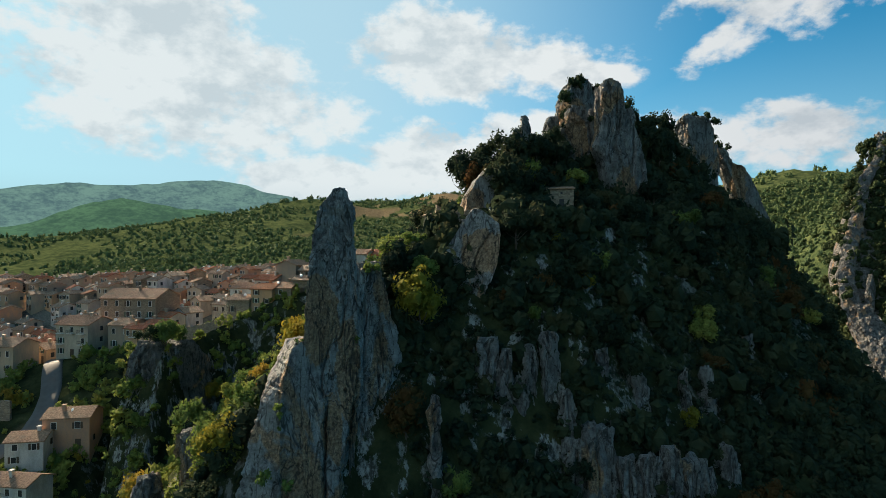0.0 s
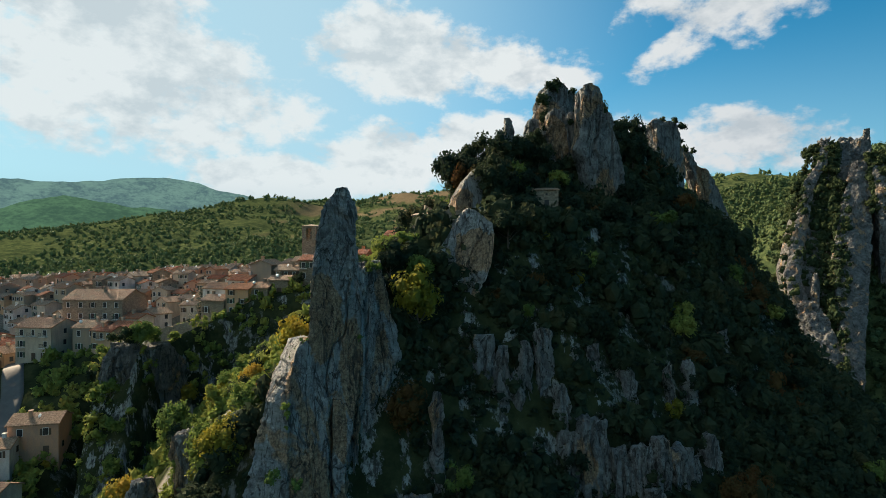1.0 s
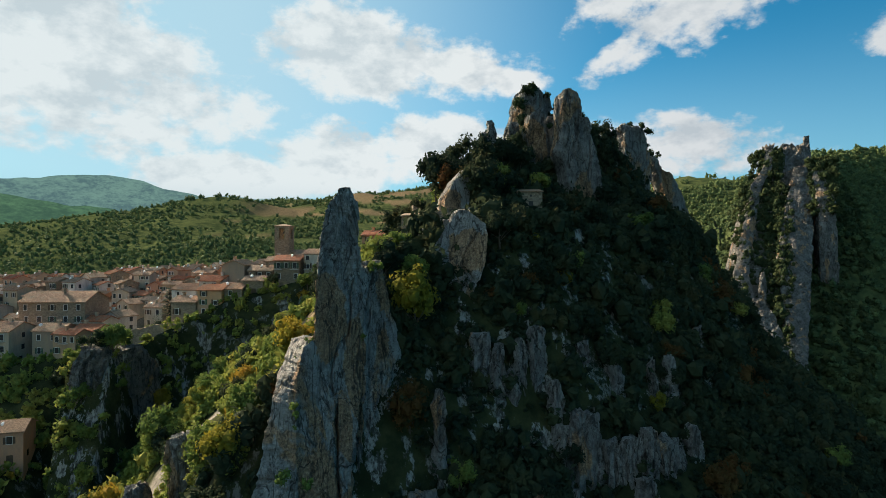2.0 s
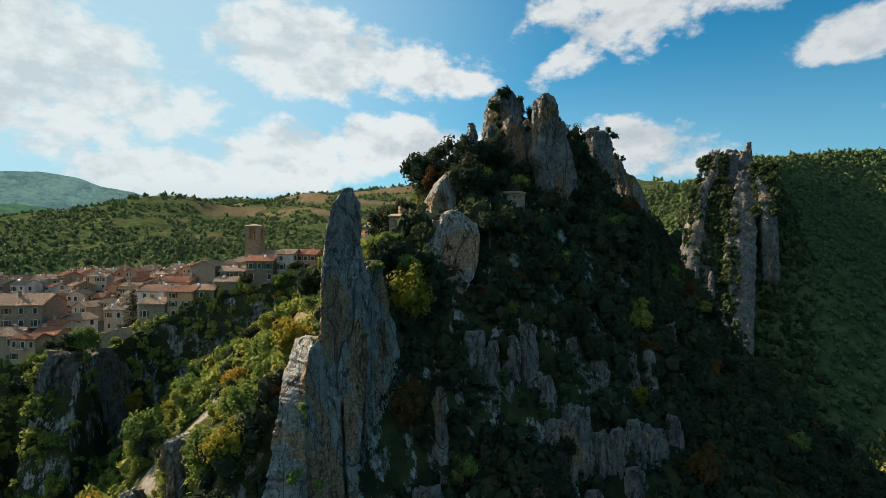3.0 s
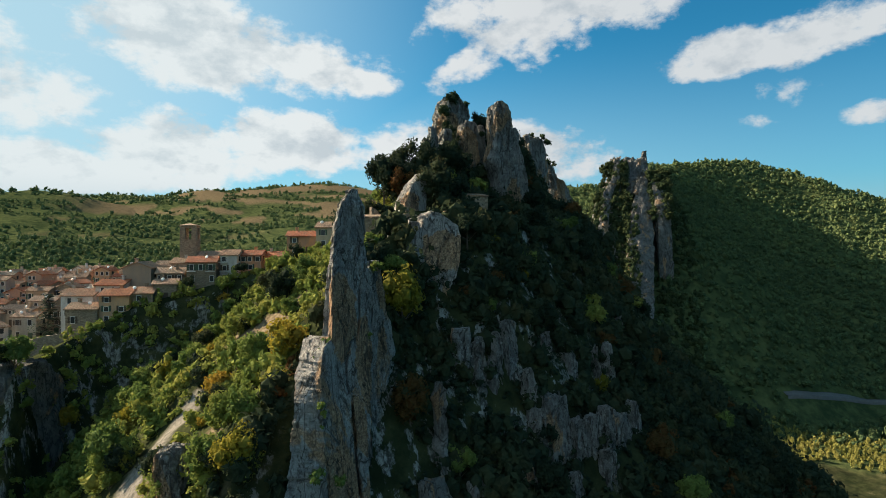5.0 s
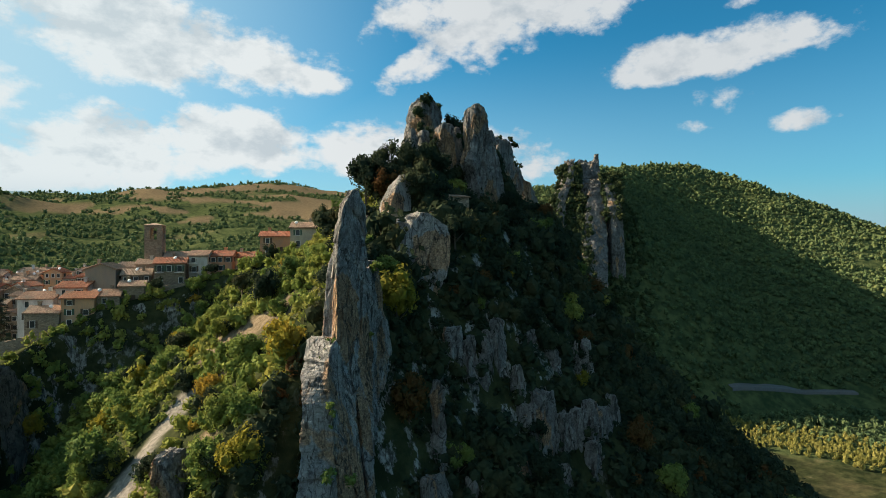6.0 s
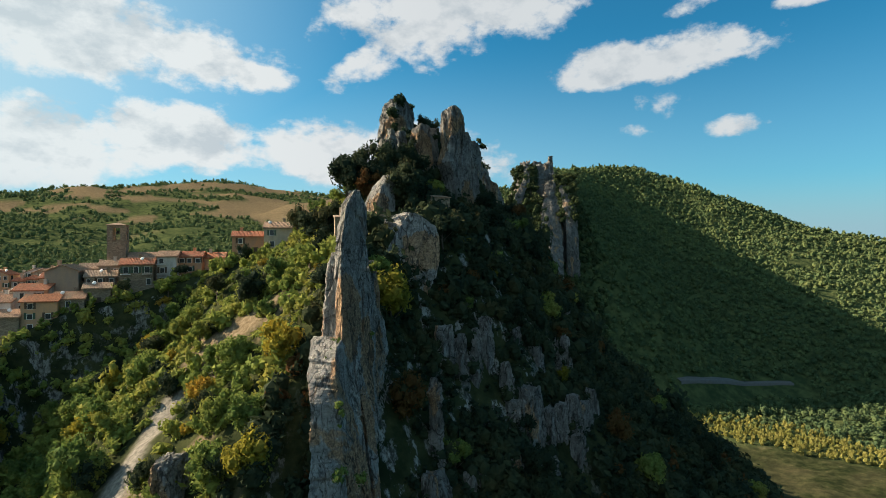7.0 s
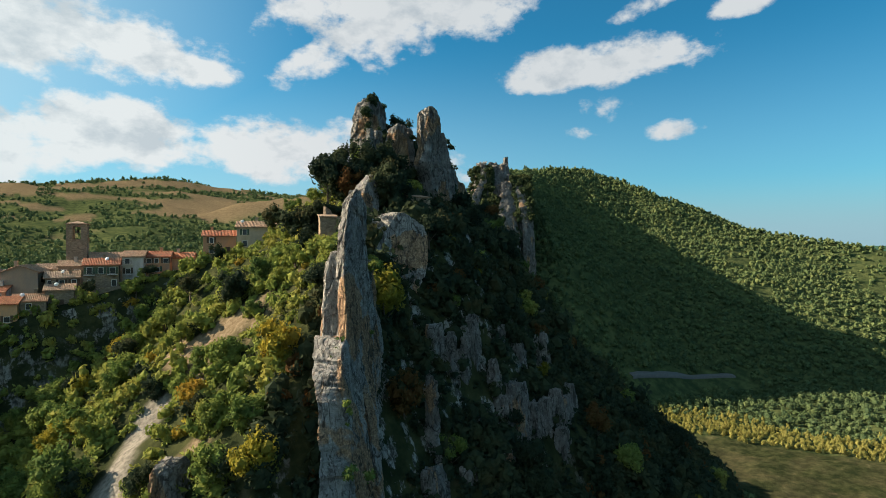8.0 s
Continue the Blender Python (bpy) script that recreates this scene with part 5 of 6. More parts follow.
tufts = [(-16.8, 64.6, 67.4, 1.9), (-17.4, 64.4, 66.2, 1.6), (-16.2, 64.6, 68.4, 1.5), (-17.6, 61.1, 62.6, 1.2), (-17.4, 60.8, 61.6, 0.9), (-17.6, 61.0, 60.2, 0.7), (-9.4, 68.8, 76.8, 1.6), (-8.4, 69.8, 77.2, 1.4), (-10.4, 67.6, 68.6, 1.0), (-18.6, 58.6, 55.4, 1.8), (-16.0, 58.8, 54.6, 1.6),
         (31.0, 133.0, 117.6, 4.0), (33.5, 134.6, 118.0, 4.2), (28.4, 131.0, 113.5, 4.2), (29.6, 132.4, 117.0, 3.6), (35.5, 137.2, 116.0, 4.6), (34.0, 137, 115.5, 4.0), (36.5, 136, 112.5, 4.0), (25.6, 120.0, 107.2, 2.4), (29.0, 121.0, 105.0, 3.0), (20.5, 109.5, 101.0, 2.6), (66.5, 150.5, 114.6, 2.0), (71.5, 152, 108.5, 3.4),
         (73.5, 152.5, 106.0, 3.6), (37.6, 137.4, 117.2, 3.2), (28.8, 130.6, 110.0, 3.4), (31.4, 131.2, 107.6, 3.2), (34.4, 132.8, 108.6, 3.4), (38.0, 135.6, 111.0, 3.4), (24.6, 113.6, 103.8, 2.6), (29.6, 113.0, 104.6, 2.2), (68.5, 147.0, 113.6, 2.6), (71.5, 149.4, 111.4, 3.4), (77.0, 153.6, 106.4, 2.6), (35.6, 112, 106.0, 3.0), (37.5, 113.5, 103.0, 3.4), (6.5, 81.8, 84.6, 1.0), (3.8, 95.5, 88.0, 1.4), (-60.0, 117.8, 61.4, 3.2), (-63.5, 118.0, 61.0, 2.6)]
scatter("rock_tufts", "small yellow-green bushes rooted in the cracks of the pinnacle", np.array([(x, y, z, k, k * 1.1) for x, y, z, k in tufts[:11]]), GREEN, 71, 90, 0.11, 4)
scatter("summit_tufts", "dark bushes rooted on the summit crags", np.array([(x, y, z, k, k * 0.95) for x, y, z, k in tufts[11:]]), WALLGREEN, 72, 90, 0.11, 4)

# bushes in the clefts of the great wall and along its foot
wg = np.random.default_rng(81)
cling = []
for i in range(1500):
    a, side = wg.uniform(-30, 172), wg.choice((wg.uniform(-21, -6), wg.uniform(-40, -20), wg.uniform(9, 34), wg.uniform(-24, 14)), p=(0.42, 0.2, 0.28, 0.1))
    px_, py_ = WX + 0.643 * a + 0.766 * side, WY + 0.766 * a - 0.643 * side
    k = wg.uniform(2.6, 6.0)
    cling.append((px_, py_, float(height(px_, py_)) + (wg.uniform(0, 16) if -19 < side < -6 and a > 30 else 0) - 0.3 * k, k, k * 1.15))
for i in range(1700):
    up_ = wg.uniform(0, 1)
    a, side, z = wg.choice(((2 + 138 * up_, wg.uniform(-24, -7), 18 + 124 * up_), (172 + 26 * up_, wg.uniform(-12, 5), 126 + 22 * up_), (-8 + 120 * up_, wg.uniform(-9, -2), 20 + 98 * up_), (90 + 40 * up_, wg.uniform(6, 20), 100 + 34 * up_), (24 + 90 * up_, wg.uniform(-30, -22), 46 + 74 * up_)), p=(0.5, 0.14, 0.12, 0.16, 0.08))
    a, k = 60 + 0.72 * (a - 60) + wg.uniform(0, 5), wg.uniform(2.0, 5.0)
    cling.append((WX + 0.643 * a + 0.766 * side, WY + 0.766 * a - 0.643 * side, z - 0.4 * k, k, k * 1.1))
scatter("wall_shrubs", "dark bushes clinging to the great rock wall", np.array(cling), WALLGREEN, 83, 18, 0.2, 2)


def boulder(x, y, z, size, seed, label="weathered limestone boulder among the ruins"):
    """A blunt block with broken faces."""
    bm = bmesh.new()
    bmesh.ops.create_icosphere(bm, subdivisions=3, radius=1.0)
    rg = random.Random(seed)
    cuts = [(Vector((rg.gauss(0, 1), rg.gauss(0, 1), rg.gauss(0, 0.8))).normalized(), rg.uniform(0.5, 0.8)) for k in range(11)]
    for v in bm.verts:
        for nrm, far in cuts:
            over = v.co.dot(nrm) - far
            if over > 0:
                v.co -= nrm * over
        f = float(fbm(v.co.x * 2 + seed, v.co.y * 2, v.co.z * 2, 3))
        v.co = Vector((v.co.x * size[0], v.co.y * size[1], v.co.z * size[2])) * (1 + 0.1 * f)
    bmesh.ops.transform(bm, verts=bm.verts, matrix=pose(x, y, z, rg.uniform(-15, 15), rg.uniform(-15, 15), rg.uniform(0, 360)))
    return tagged(part("boulder", bm, ROCK), label, "rock")


for i, (x, y, size) in enumerate([(0.6, 91.6, (1.3, 1.0, 1.6)), (2.4, 91.0, (0.9, 0.8, 1.0)), (5.2, 89.8, (1.1, 0.9, 0.9)), (7.8, 90.2, (0.8, 0.7, 0.7)), (-1.2, 92.4, (1.0, 0.9, 1.2)), (3.8, 89.4, (1.5, 1.1, 0.9)),
                                  (-2.8, 94.4, (1.0, 1.0, 0.9)), (1.2, 95.6, (1.6, 1.2, 1.9)), (9.6, 88.6, (0.9, 0.7, 0.8)), (37.0, 124.0, (2.4, 2.0, 3.0)), (40.5, 126.0, (2.0, 1.6, 2.2)), (-24.2, 60.6, (1.6, 1.2, 2.2))]):
    boulder(x, y, drop(x, y) + 0.35 * size[2], size, 7 + i)


# ---------------------------------------------------------------- houses
def window(parent, x, z, face, wide=0.9, tall=1.3, shut=None, arch=False):
    """A window with its frame, pane and shutters on the front (y = face) of a house's own axes."""
    bm = bmesh.new()
    for a, b in (((x - wide / 2 - 0.1, face - 0.07, z - 0.08), (x + wide / 2 + 0.1, face + 0.03, z)), ((x - wide / 2 - 0.1, face - 0.05, z + tall), (x + wide / 2 + 0.1, face + 0.03, z + tall + 0.1)),
                 ((x - wide / 2 - 0.1, face - 0.05, z), (x - wide / 2, face + 0.03, z + tall)), ((x + wide / 2, face - 0.05, z), (x + wide / 2 + 0.1, face + 0.03, z + tall))):
        box(bm, a, b)
    fr = part("window", bm, STUCCO, parent)
    bm = bmesh.new()
    box(bm, (x - wide / 2, face - 0.015, z), (x + wide / 2, face + 0.02, z + tall))
    part("pane", bm, GLASS, fr)
    return fr


def gable(bm, x0, x1, y0, y1, z0, rise, over=0.35, thick=0.2, gap=0.3):
    """A pitched roof with its ridge along x: rows of barrel tiles as one corrugated sheet, closed underneath."""
    ym, slope = (y0 + y1) / 2, rise / ((y1 - y0) / 2)
    prof = [(y0 - over, z0 - over * slope), (ym, z0 + rise), (y1 + over, z0 - over * slope)]
    n_ = 2 * max(2, int((x1 - x0 + 2 * over) / gap))
    xs = [x0 - over + (x1 - x0 + 2 * over) * i / n_ for i in range(n_ + 1)]
    top = [[bm.verts.new((x, y, z + thick + (0.07 if i % 2 else 0.0))) for y, z in prof] for i, x in enumerate(xs)]
    low = [[bm.verts.new((x, y, z)) for y, z in prof] for x in (xs[0], xs[-1])]
    for a, b in zip(top, top[1:]):
        for k in (0, 1):
            bm.faces.new((a[k], b[k], b[k + 1], a[k + 1]))
    for k in (0, 1):
        bm.faces.new((low[0][k + 1], low[1][k + 1], low[1][k], low[0][k]))
        bm.faces.new((top[0][k], top[0][k + 1], low[0][k + 1], low[0][k]))
        bm.faces.new((low[1][k], low[1][k + 1], top[-1][k + 1], top[-1][k]))
    for k in (0, 2):
        ring_ = [t[k] for t in top] + [low[1][k], low[0][k]]
        bm.faces.new(ring_ if k == 2 else ring_[::-1])


def house(x, y, turn, wide, deep, tall, wall=PLASTER, roof=TILES, floors=2, cols=3, seed=0, label="", base=None, rise=None, turned=False, chimney=True, balcony=False, sides=True):
    """A village house: wall, roof with tile courses, windows, door, chimney, under an empty at its foot."""
    rg = random.Random(seed)
    foot = new("house")
    z = drop(x, y) if base is None else base
    foot.matrix_world = pose(x, y, z, 0, 0, turn)
    w2, d2 = wide / 2, deep / 2
    rise = rise if rise is not None else 0.2 * (wide if turned else deep)
    bm = bmesh.new()
    box(bm, (-w2, -d2, -5.0), (w2, d2, tall))
    # gable ends
    if turned:
        a = [bm.verts.new(p) for p in ((-w2, -d2, tall), (w2, -d2, tall), (0, -d2, tall + rise), (-w2, d2, tall), (w2, d2, tall), (0, d2, tall + rise))]
    else:
        a = [bm.verts.new(p) for p in ((-w2, d2, tall), (-w2, -d2, tall), (-w2, 0, tall + rise), (w2, d2, tall), (w2, -d2, tall), (w2, 0, tall + rise))]
    bm.faces.new((a[0], a[1], a[2]))
    bm.faces.new((a[4], a[3], a[5]))
    part("wall", bm, wall, foot)
    bm = bmesh.new()
    if turned:
        gable(bm, -d2, d2, -w2, w2, tall, rise)
        bmesh.ops.rotate(bm, verts=bm.verts, matrix=Matrix.Rotation(radians(90), 3, "Z"))
    else:
        gable(bm, -w2, w2, -d2, d2, tall, rise)
    part("roof", bm, roof, foot)
    storey = tall / floors
    for f in range(floors):
        for c in range(cols):
            if rg.random() < 0.14:
                continue
            wx = -w2 + wide * (c + 0.5) / cols + rg.uniform(-0.15, 0.15)
            wz = f * storey + storey * 0.32
            if f == 0 and c == cols // 2:
                bm = bmesh.new()
                box(bm, (wx - 0.55, -d2 - 0.05, 0), (wx + 0.55, -d2 + 0.03, 2.1))
                part("door", bm, rg.choice((SHUTTER, GREENSHUT)), foot)
                continue
            wn = window(foot, wx, wz, -d2, rg.uniform(0.8, 1.0), min(1.4, storey * 0.48))
            if rg.random() < 0.45:
                paint = rg.choice((SHUTTER, GREENSHUT))
                for sgn in (-1, 1):
                    bm = bmesh.new()
                    box(bm, (wx + sgn * 0.78 - 0.22, -d2 - 0.09, wz), (wx + sgn * 0.78 + 0.22, -d2 - 0.02, wz + 1.3))
                    part("shutter", bm, paint, wn)
            if f > 0 and (balcony or rg.random() < 0.15):
                bm = bmesh.new()
                box(bm, (wx - 1.0, -d2 - 0.9, wz - 0.35), (wx + 1.0, -d2, wz - 0.22))
                slab = part("balcony", bm, STUCCO, foot)
                bm = bmesh.new()
                for k in range(11):
                    box(bm, (wx - 1.0 + 0.2 * k - 0.015, -d2 - 0.88, wz - 0.22), (wx - 1.0 + 0.2 * k + 0.015, -d2 - 0.85, wz + 0.7))
                box(bm, (wx - 1.0, -d2 - 0.9, wz + 0.7), (wx + 1.0, -d2 - 0.83, wz + 0.75))
                tagged(part("railing", bm, IRON, slab), kind="stuff")
    if sides:
        for sgn in (-1, 1):
            for f in range(floors):
                if rg.random() < 0.6:
                    bm = bmesh.new()
                    py = rg.uniform(-0.25, 0.25) * deep
                    pz = f * storey + storey * 0.34
                    box(bm, (sgn * w2 - 0.04, py - 0.45, pz), (sgn * w2 + 0.04, py + 0.45, pz + 1.2))
                    part("side_window", bm, GLASS, foot)
    if chimney:
        bm = bmesh.new()
        cx, cy = rg.uniform(-0.3, 0.3) * wide, rg.uniform(-0.2, 0.2) * deep
        box(bm, (cx - 0.3, cy - 0.3, tall), (cx + 0.3, cy + 0.3, tall + rise + 0.9))
        box(bm, (cx - 0.4, cy - 0.4, tall + rise + 0.9), (cx + 0.4, cy + 0.4, tall + rise + 1.05))
        part("chimney", bm, wall, foot)
    if rg.random() < 0.4:
        bm = bmesh.new()
        cx, cy = rg.uniform(-0.35, 0.35) * wide, -0.3 * deep
        bmesh.ops.create_cone(bm, cap_ends=True, segments=10, radius1=0.42, radius2=0.1, depth=0.16, matrix=pose(cx, cy, tall + rise * 0.5 + 0.75, 60, 0, rg.uniform(-40, 40)))
        dish = part("satellite_dish", bm, DISHWHITE, foot, "small white satellite dish")
        bm = bmesh.new()
        box(bm, (cx - 0.03, cy - 0.03, tall), (cx + 0.03, cy + 0.03, tall + rise * 0.5 + 0.8))
        part("mast", bm, IRON, dish)
    return tagged(foot, label or HOUSE_LABEL[wall.name, roof.name], "house", "village houses")


HOUSE_LABEL = {}
for wall_, words in ((PLASTER, "old beige plastered village house"), (STONE, "rubble-stone village house"), (WHITEWALL, "whitewashed village house"), (ORANGE, "orange plastered village house")):
    HOUSE_LABEL[wall_.name, TILES.name] = words + " with a weathered brown tile roof"
    HOUSE_LABEL[wall_.name, REDTILES.name] = words + " with a red tile roof"
TAKEN = []


def put(x, y, turn, wide, deep, tall, **more):
    TAKEN.append((x, y, max(wide, deep) * 0.55))
    return house(x, y, turn, wide, deep, tall, **more)


def bell_tower(x, y, z, top, wide, turn):
    """A square masonry bell tower with an arched opening on each side of its belfry."""
    foot = new("bell_tower")
    foot.matrix_world = pose(x, y, z, 0, 0, turn)
    h, r = top - z, wide / 2
    bm = bmesh.new()
    box(bm, (-r, -r, -4), (r, r, h - 3.6))
    part("shaft", bm, STONE, foot)
    bm = bmesh.new()
    for sx in (-1, 1):
        for sy in (-1, 1):
            box(bm, (min(sx * r, sx * (r - 1.25)), min(sy * r, sy * (r - 1.25)), h - 3.58), (max(sx * r, sx * (r - 1.25)), max(sy * r, sy * (r - 1.25)), h - 0.6))
    part("belfry", bm, STONE, foot)
    bm = bmesh.new()
    box(bm, (-r - 0.12, -r - 0.12, h - 3.72), (r + 0.12, r + 0.12, h - 3.57))
    part("string_course", bm, STONE, foot)
    bm = bmesh.new()
    box(bm, (-r, -r, h - 0.62), (r, r, h - 0.1))
    box(bm, (-r - 0.22, -r - 0.22, h - 0.1), (r + 0.22, r + 0.22, h + 0.08))
    part("cornice", bm, STONE, foot)
    bm = bmesh.new()
    base_ = [bm.verts.new((sx * (r + 0.2), sy * (r + 0.2), h + 0.084)) for sx, sy in ((-1, -1), (1, -1), (1, 1), (-1, 1))]
    tip = bm.verts.new((0, 0, h + 0.7))
    for k in range(4):
        bm.faces.new((base_[k], base_[(k + 1) % 4], tip))
    part("cap_roof", bm, TILES, foot)
    bm = bmesh.new()
    bmesh.ops.create_cone(bm, cap_ends=True, segments=12, radius1=0.45, radius2=0.2, depth=0.7, matrix=Matrix.Translation((0, 0, h - 1.7)))
    part("bell", bm, IRON, foot)
    return tagged(foot, "square stone bell tower of the village church", "tower")


bell_tower(-30.6, 164.0, 70.0, 86.3, 4.1, -14)

# houses that can be told apart
put(-88.0, 166, -6, 16.5, 12, 12.0, wall=STONE, floors=4, cols=5, seed=1, base=54.0, label="large old stone palazzo with balconies and a worn tile roof")
put(-41.0, 155.5, -22, 6.6, 6.4, 6.6, wall=PLASTER, floors=2, cols=1, seed=2, base=69.0, label="tall pale plastered house above the cliff", turned=True)
put(-45.0, 147.0, -20, 6.5, 6, 6.2, wall=ORANGE, roof=REDTILES, floors=3, cols=2, seed=3, base=63.6, label="ochre plastered house with a red tile roof")
put(-51.5, 148.5, -18, 6.5, 6, 4.4, wall=STONE, floors=1, cols=2, seed=4, base=62.5, label="low stone house with a broken tile roof")
put(-40.5, 146.8, -10, 5.5, 6, 4.6, wall=STONE, floors=2, cols=1, seed=24, base=65.5, label="weathered stone house with a rubble roof on the edge")
put(-35.5, 147.5, -10, 5, 5, 4.0, wall=STONE, floors=1, cols=1, seed=25, base=68.0, label="low weathered stone house on the edge")
put(-46.5, 154.5, -25, 6.5, 6, 5.2, wall=WHITEWALL, roof=REDTILES, floors=2, cols=2, seed=26, base=66.5, label="white house with a bright red roof")
put(-53.0, 156.0, -25, 7.5, 6.5, 5.4, wall=WHITEWALL, roof=TILES, floors=2, cols=2, seed=27, base=64.0, label="white house with a roof terrace")
put(-20.9, 151, -22, 4.2, 6, 6.6, wall=WHITEWALL, roof=TILES, floors=3, cols=2, seed=5, base=72.0, label="narrow white three-storey house with balconies", balcony=True, chimney=False)
put(-15.8, 151.8, -22, 5.4, 6, 6.0, wall=ORANGE, roof=REDTILES, floors=3, cols=3, seed=6, base=72.5, label="orange-fronted house with a red tile roof")
put(-10.2, 153.0, -22, 5.0, 6, 5.0, wall=PLASTER, roof=REDTILES, floors=2, cols=2, seed=7, base=73.2, label="cream house with a red tile roof and shutters")
put(-27.5, 151.0, -12, 6.6, 6.4, 5.4, wall=STONE, roof=REDTILES, floors=2, cols=3, seed=8, base=71.5, label="stone house with a dark red tile roof")
put(-34.6, 153.0, -8, 6.0, 6, 4.8, wall=STONE, floors=2, cols=3, seed=9, base=69.5, label="rubble-stone house with a mossy roof")
put(-24.0, 162.0, -14, 8, 7, 7.6, wall=STONE, roof=TILES, floors=2, cols=1, seed=10, base=70.5, label="stone church nave with a tiled roof", chimney=False)
put(1.5, 138, -25, 7, 7, 5.2, wall=PLASTER, roof=TILES, floors=2, cols=2, seed=11, base=80.0, label="low cream house on the saddle")
put(9.0, 136, -25, 5.5, 5, 4.4, wall=WHITEWALL, roof=TILES, floors=1, cols=2, seed=12, base=81.4, label="small white house on the saddle")
put(-5.0, 142, -20, 7, 6, 4.6, wall=ORANGE, roof=REDTILES, floors=2, cols=2, seed=13, base=78.6, label="house with bright orange tiles on the saddle")
put(-79.5, 122.5, 10, 9, 7, 6.5, wall=ORANGE, roof=TILES, floors=2, cols=2, seed=14, label="brick-red house at the foot of the cliff")
put(-84.5, 117.0, 10, 7, 6, 5.0, wall=WHITEWALL, roof=TILES, floors=2, cols=2, seed=15, label="pale house with a low tile roof by the road")
put(-79.0, 106.5, -8, 8, 6, 5.0, wall=WHITEWALL, roof=TILES, floors=2, cols=3, seed=17, label="white house with a veranda below the village")
put(-96.0, 153.0, -12, 10, 9, 8.4, wall=PLASTER, floors=3, cols=3, seed=16, label="grey plastered house with balconies above the road", balcony=True)
put(-84.0, 152.5, -12, 7, 7, 6.4, wall=PLASTER, floors=2, cols=2, seed=18, label="small beige house below the palazzo")
put(-76.0, 153.0, -14, 6, 6, 5.0, wall=PLASTER, roof=REDTILES, floors=2, cols=2, seed=19, label="small house with orange tiles below the palazzo")
put(-111, 146.0, -6, 9, 8, 7.0, wall=PLASTER, floors=2, cols=3, seed=20, label="plain grey house across the road")

rh = random.Random(77)
WALLS = (PLASTER, PLASTER, PLASTER, STONE, WHITEWALL, ORANGE)
for row in range(18):
    for col in range(26):
        x = -192 + col * 6.7 + rh.uniform(-1.6, 1.6) + (row % 2) * 3.3
        y = 147 + row * 6.6 + rh.uniform(-1.3, 1.3)
        if x > -24 - 0.3 * (y - 150) or not (abs(drop(x, y) - float(village_top(np.array(x), np.array(y)))) < 2.6):
            continue
        if any(math.hypot(x - a, y - b) < r + 2.7 for a, b, r in TAKEN) or (abs(x + 63.5) < 9.5 and y < 178) or x < -40 - 0.72 * y:
            continue
        put(x, y, rh.uniform(-58, -12), rh.uniform(4.4, 7.2), rh.uniform(4.4, 6.4), rh.uniform(3.4, 7.0), wall=rh.choice(WALLS), roof=rh.choice((TILES, TILES, TILES, REDTILES)),
            floors=rh.choice((2, 2, 3)), cols=rh.choice((2, 3)), seed=row * 50 + col, turned=rh.random() < 0.35)
print("houses", len(TAKEN))


# ---------------------------------------------------------------- roads, walls, plaza
def ribbon(name, label, line, wide, mat, lift=0.12, cat="road"):
    """A road draped over the land along a smooth line."""
    pts = np.array(line, float)
    t = np.linspace(0, len(pts) - 1, 16 * (len(pts) - 1))
    i = np.minimum(t.astype(int), len(pts) - 2)
    f = (t - i)[:, None]
    prev, nxt = pts[np.maximum(i - 1, 0)], pts[np.minimum(i + 2, len(pts) - 1)]
    a, b = pts[i], pts[i + 1]
    c = 0.5 * (2 * a + (b - prev) * f + (2 * prev - 5 * a + 4 * b - nxt) * f ** 2 + (3 * a - prev - 3 * b + nxt) * f ** 3)
    d = np.gradient(c, axis=0)
    d = d / np.linalg.norm(d, axis=1, keepdims=True)
    side = np.stack([d[:, 1], -d[:, 0]], -1)
    mid_z = np.convolve(np.pad(height(c[:, 0], c[:, 1]), 6, mode="edge"), np.ones(13) / 13, "valid")
    strips = []
    for off, up in ((-wide / 2 - 0.3, -1.5), (-wide / 2, lift), (-wide / 4, lift + 0.04), (wide / 4, lift + 0.04), (wide / 2, lift), (wide / 2 + 0.3, -1.5)):
        p = c + side * off
        strips.append(np.stack([p[:, 0], p[:, 1], np.maximum(mid_z, height(p[:, 0], p[:, 1]) if up > -1 else -99) + up], -1))
    v = np.stack(strips, 1)
    return tagged(new(name, mesh_np(name, v.reshape(-1, 3), grid_faces(len(c), 6), mat)), label, cat, kind="structure")


PALEDIRT = plain((0.33, 0.30, 0.25), 0.4, 0.8, 0.95, name="pale_dirt")
ribbon("road", "grey asphalt road climbing into the village", ROAD, 4.2, ASPHALT)
ribbon("yard", "pale dusty parking yard", [(-122, 120), (-112, 121), (-101, 121)], 13.0, PALEDIRT, cat="yard")
ribbon("valley_road", "grey road at the foot of the far slope", [(262, 205), (284, 202), (315, 199), (341, 189), (352, 183)], 3.0, ASPHALT, 0.5)


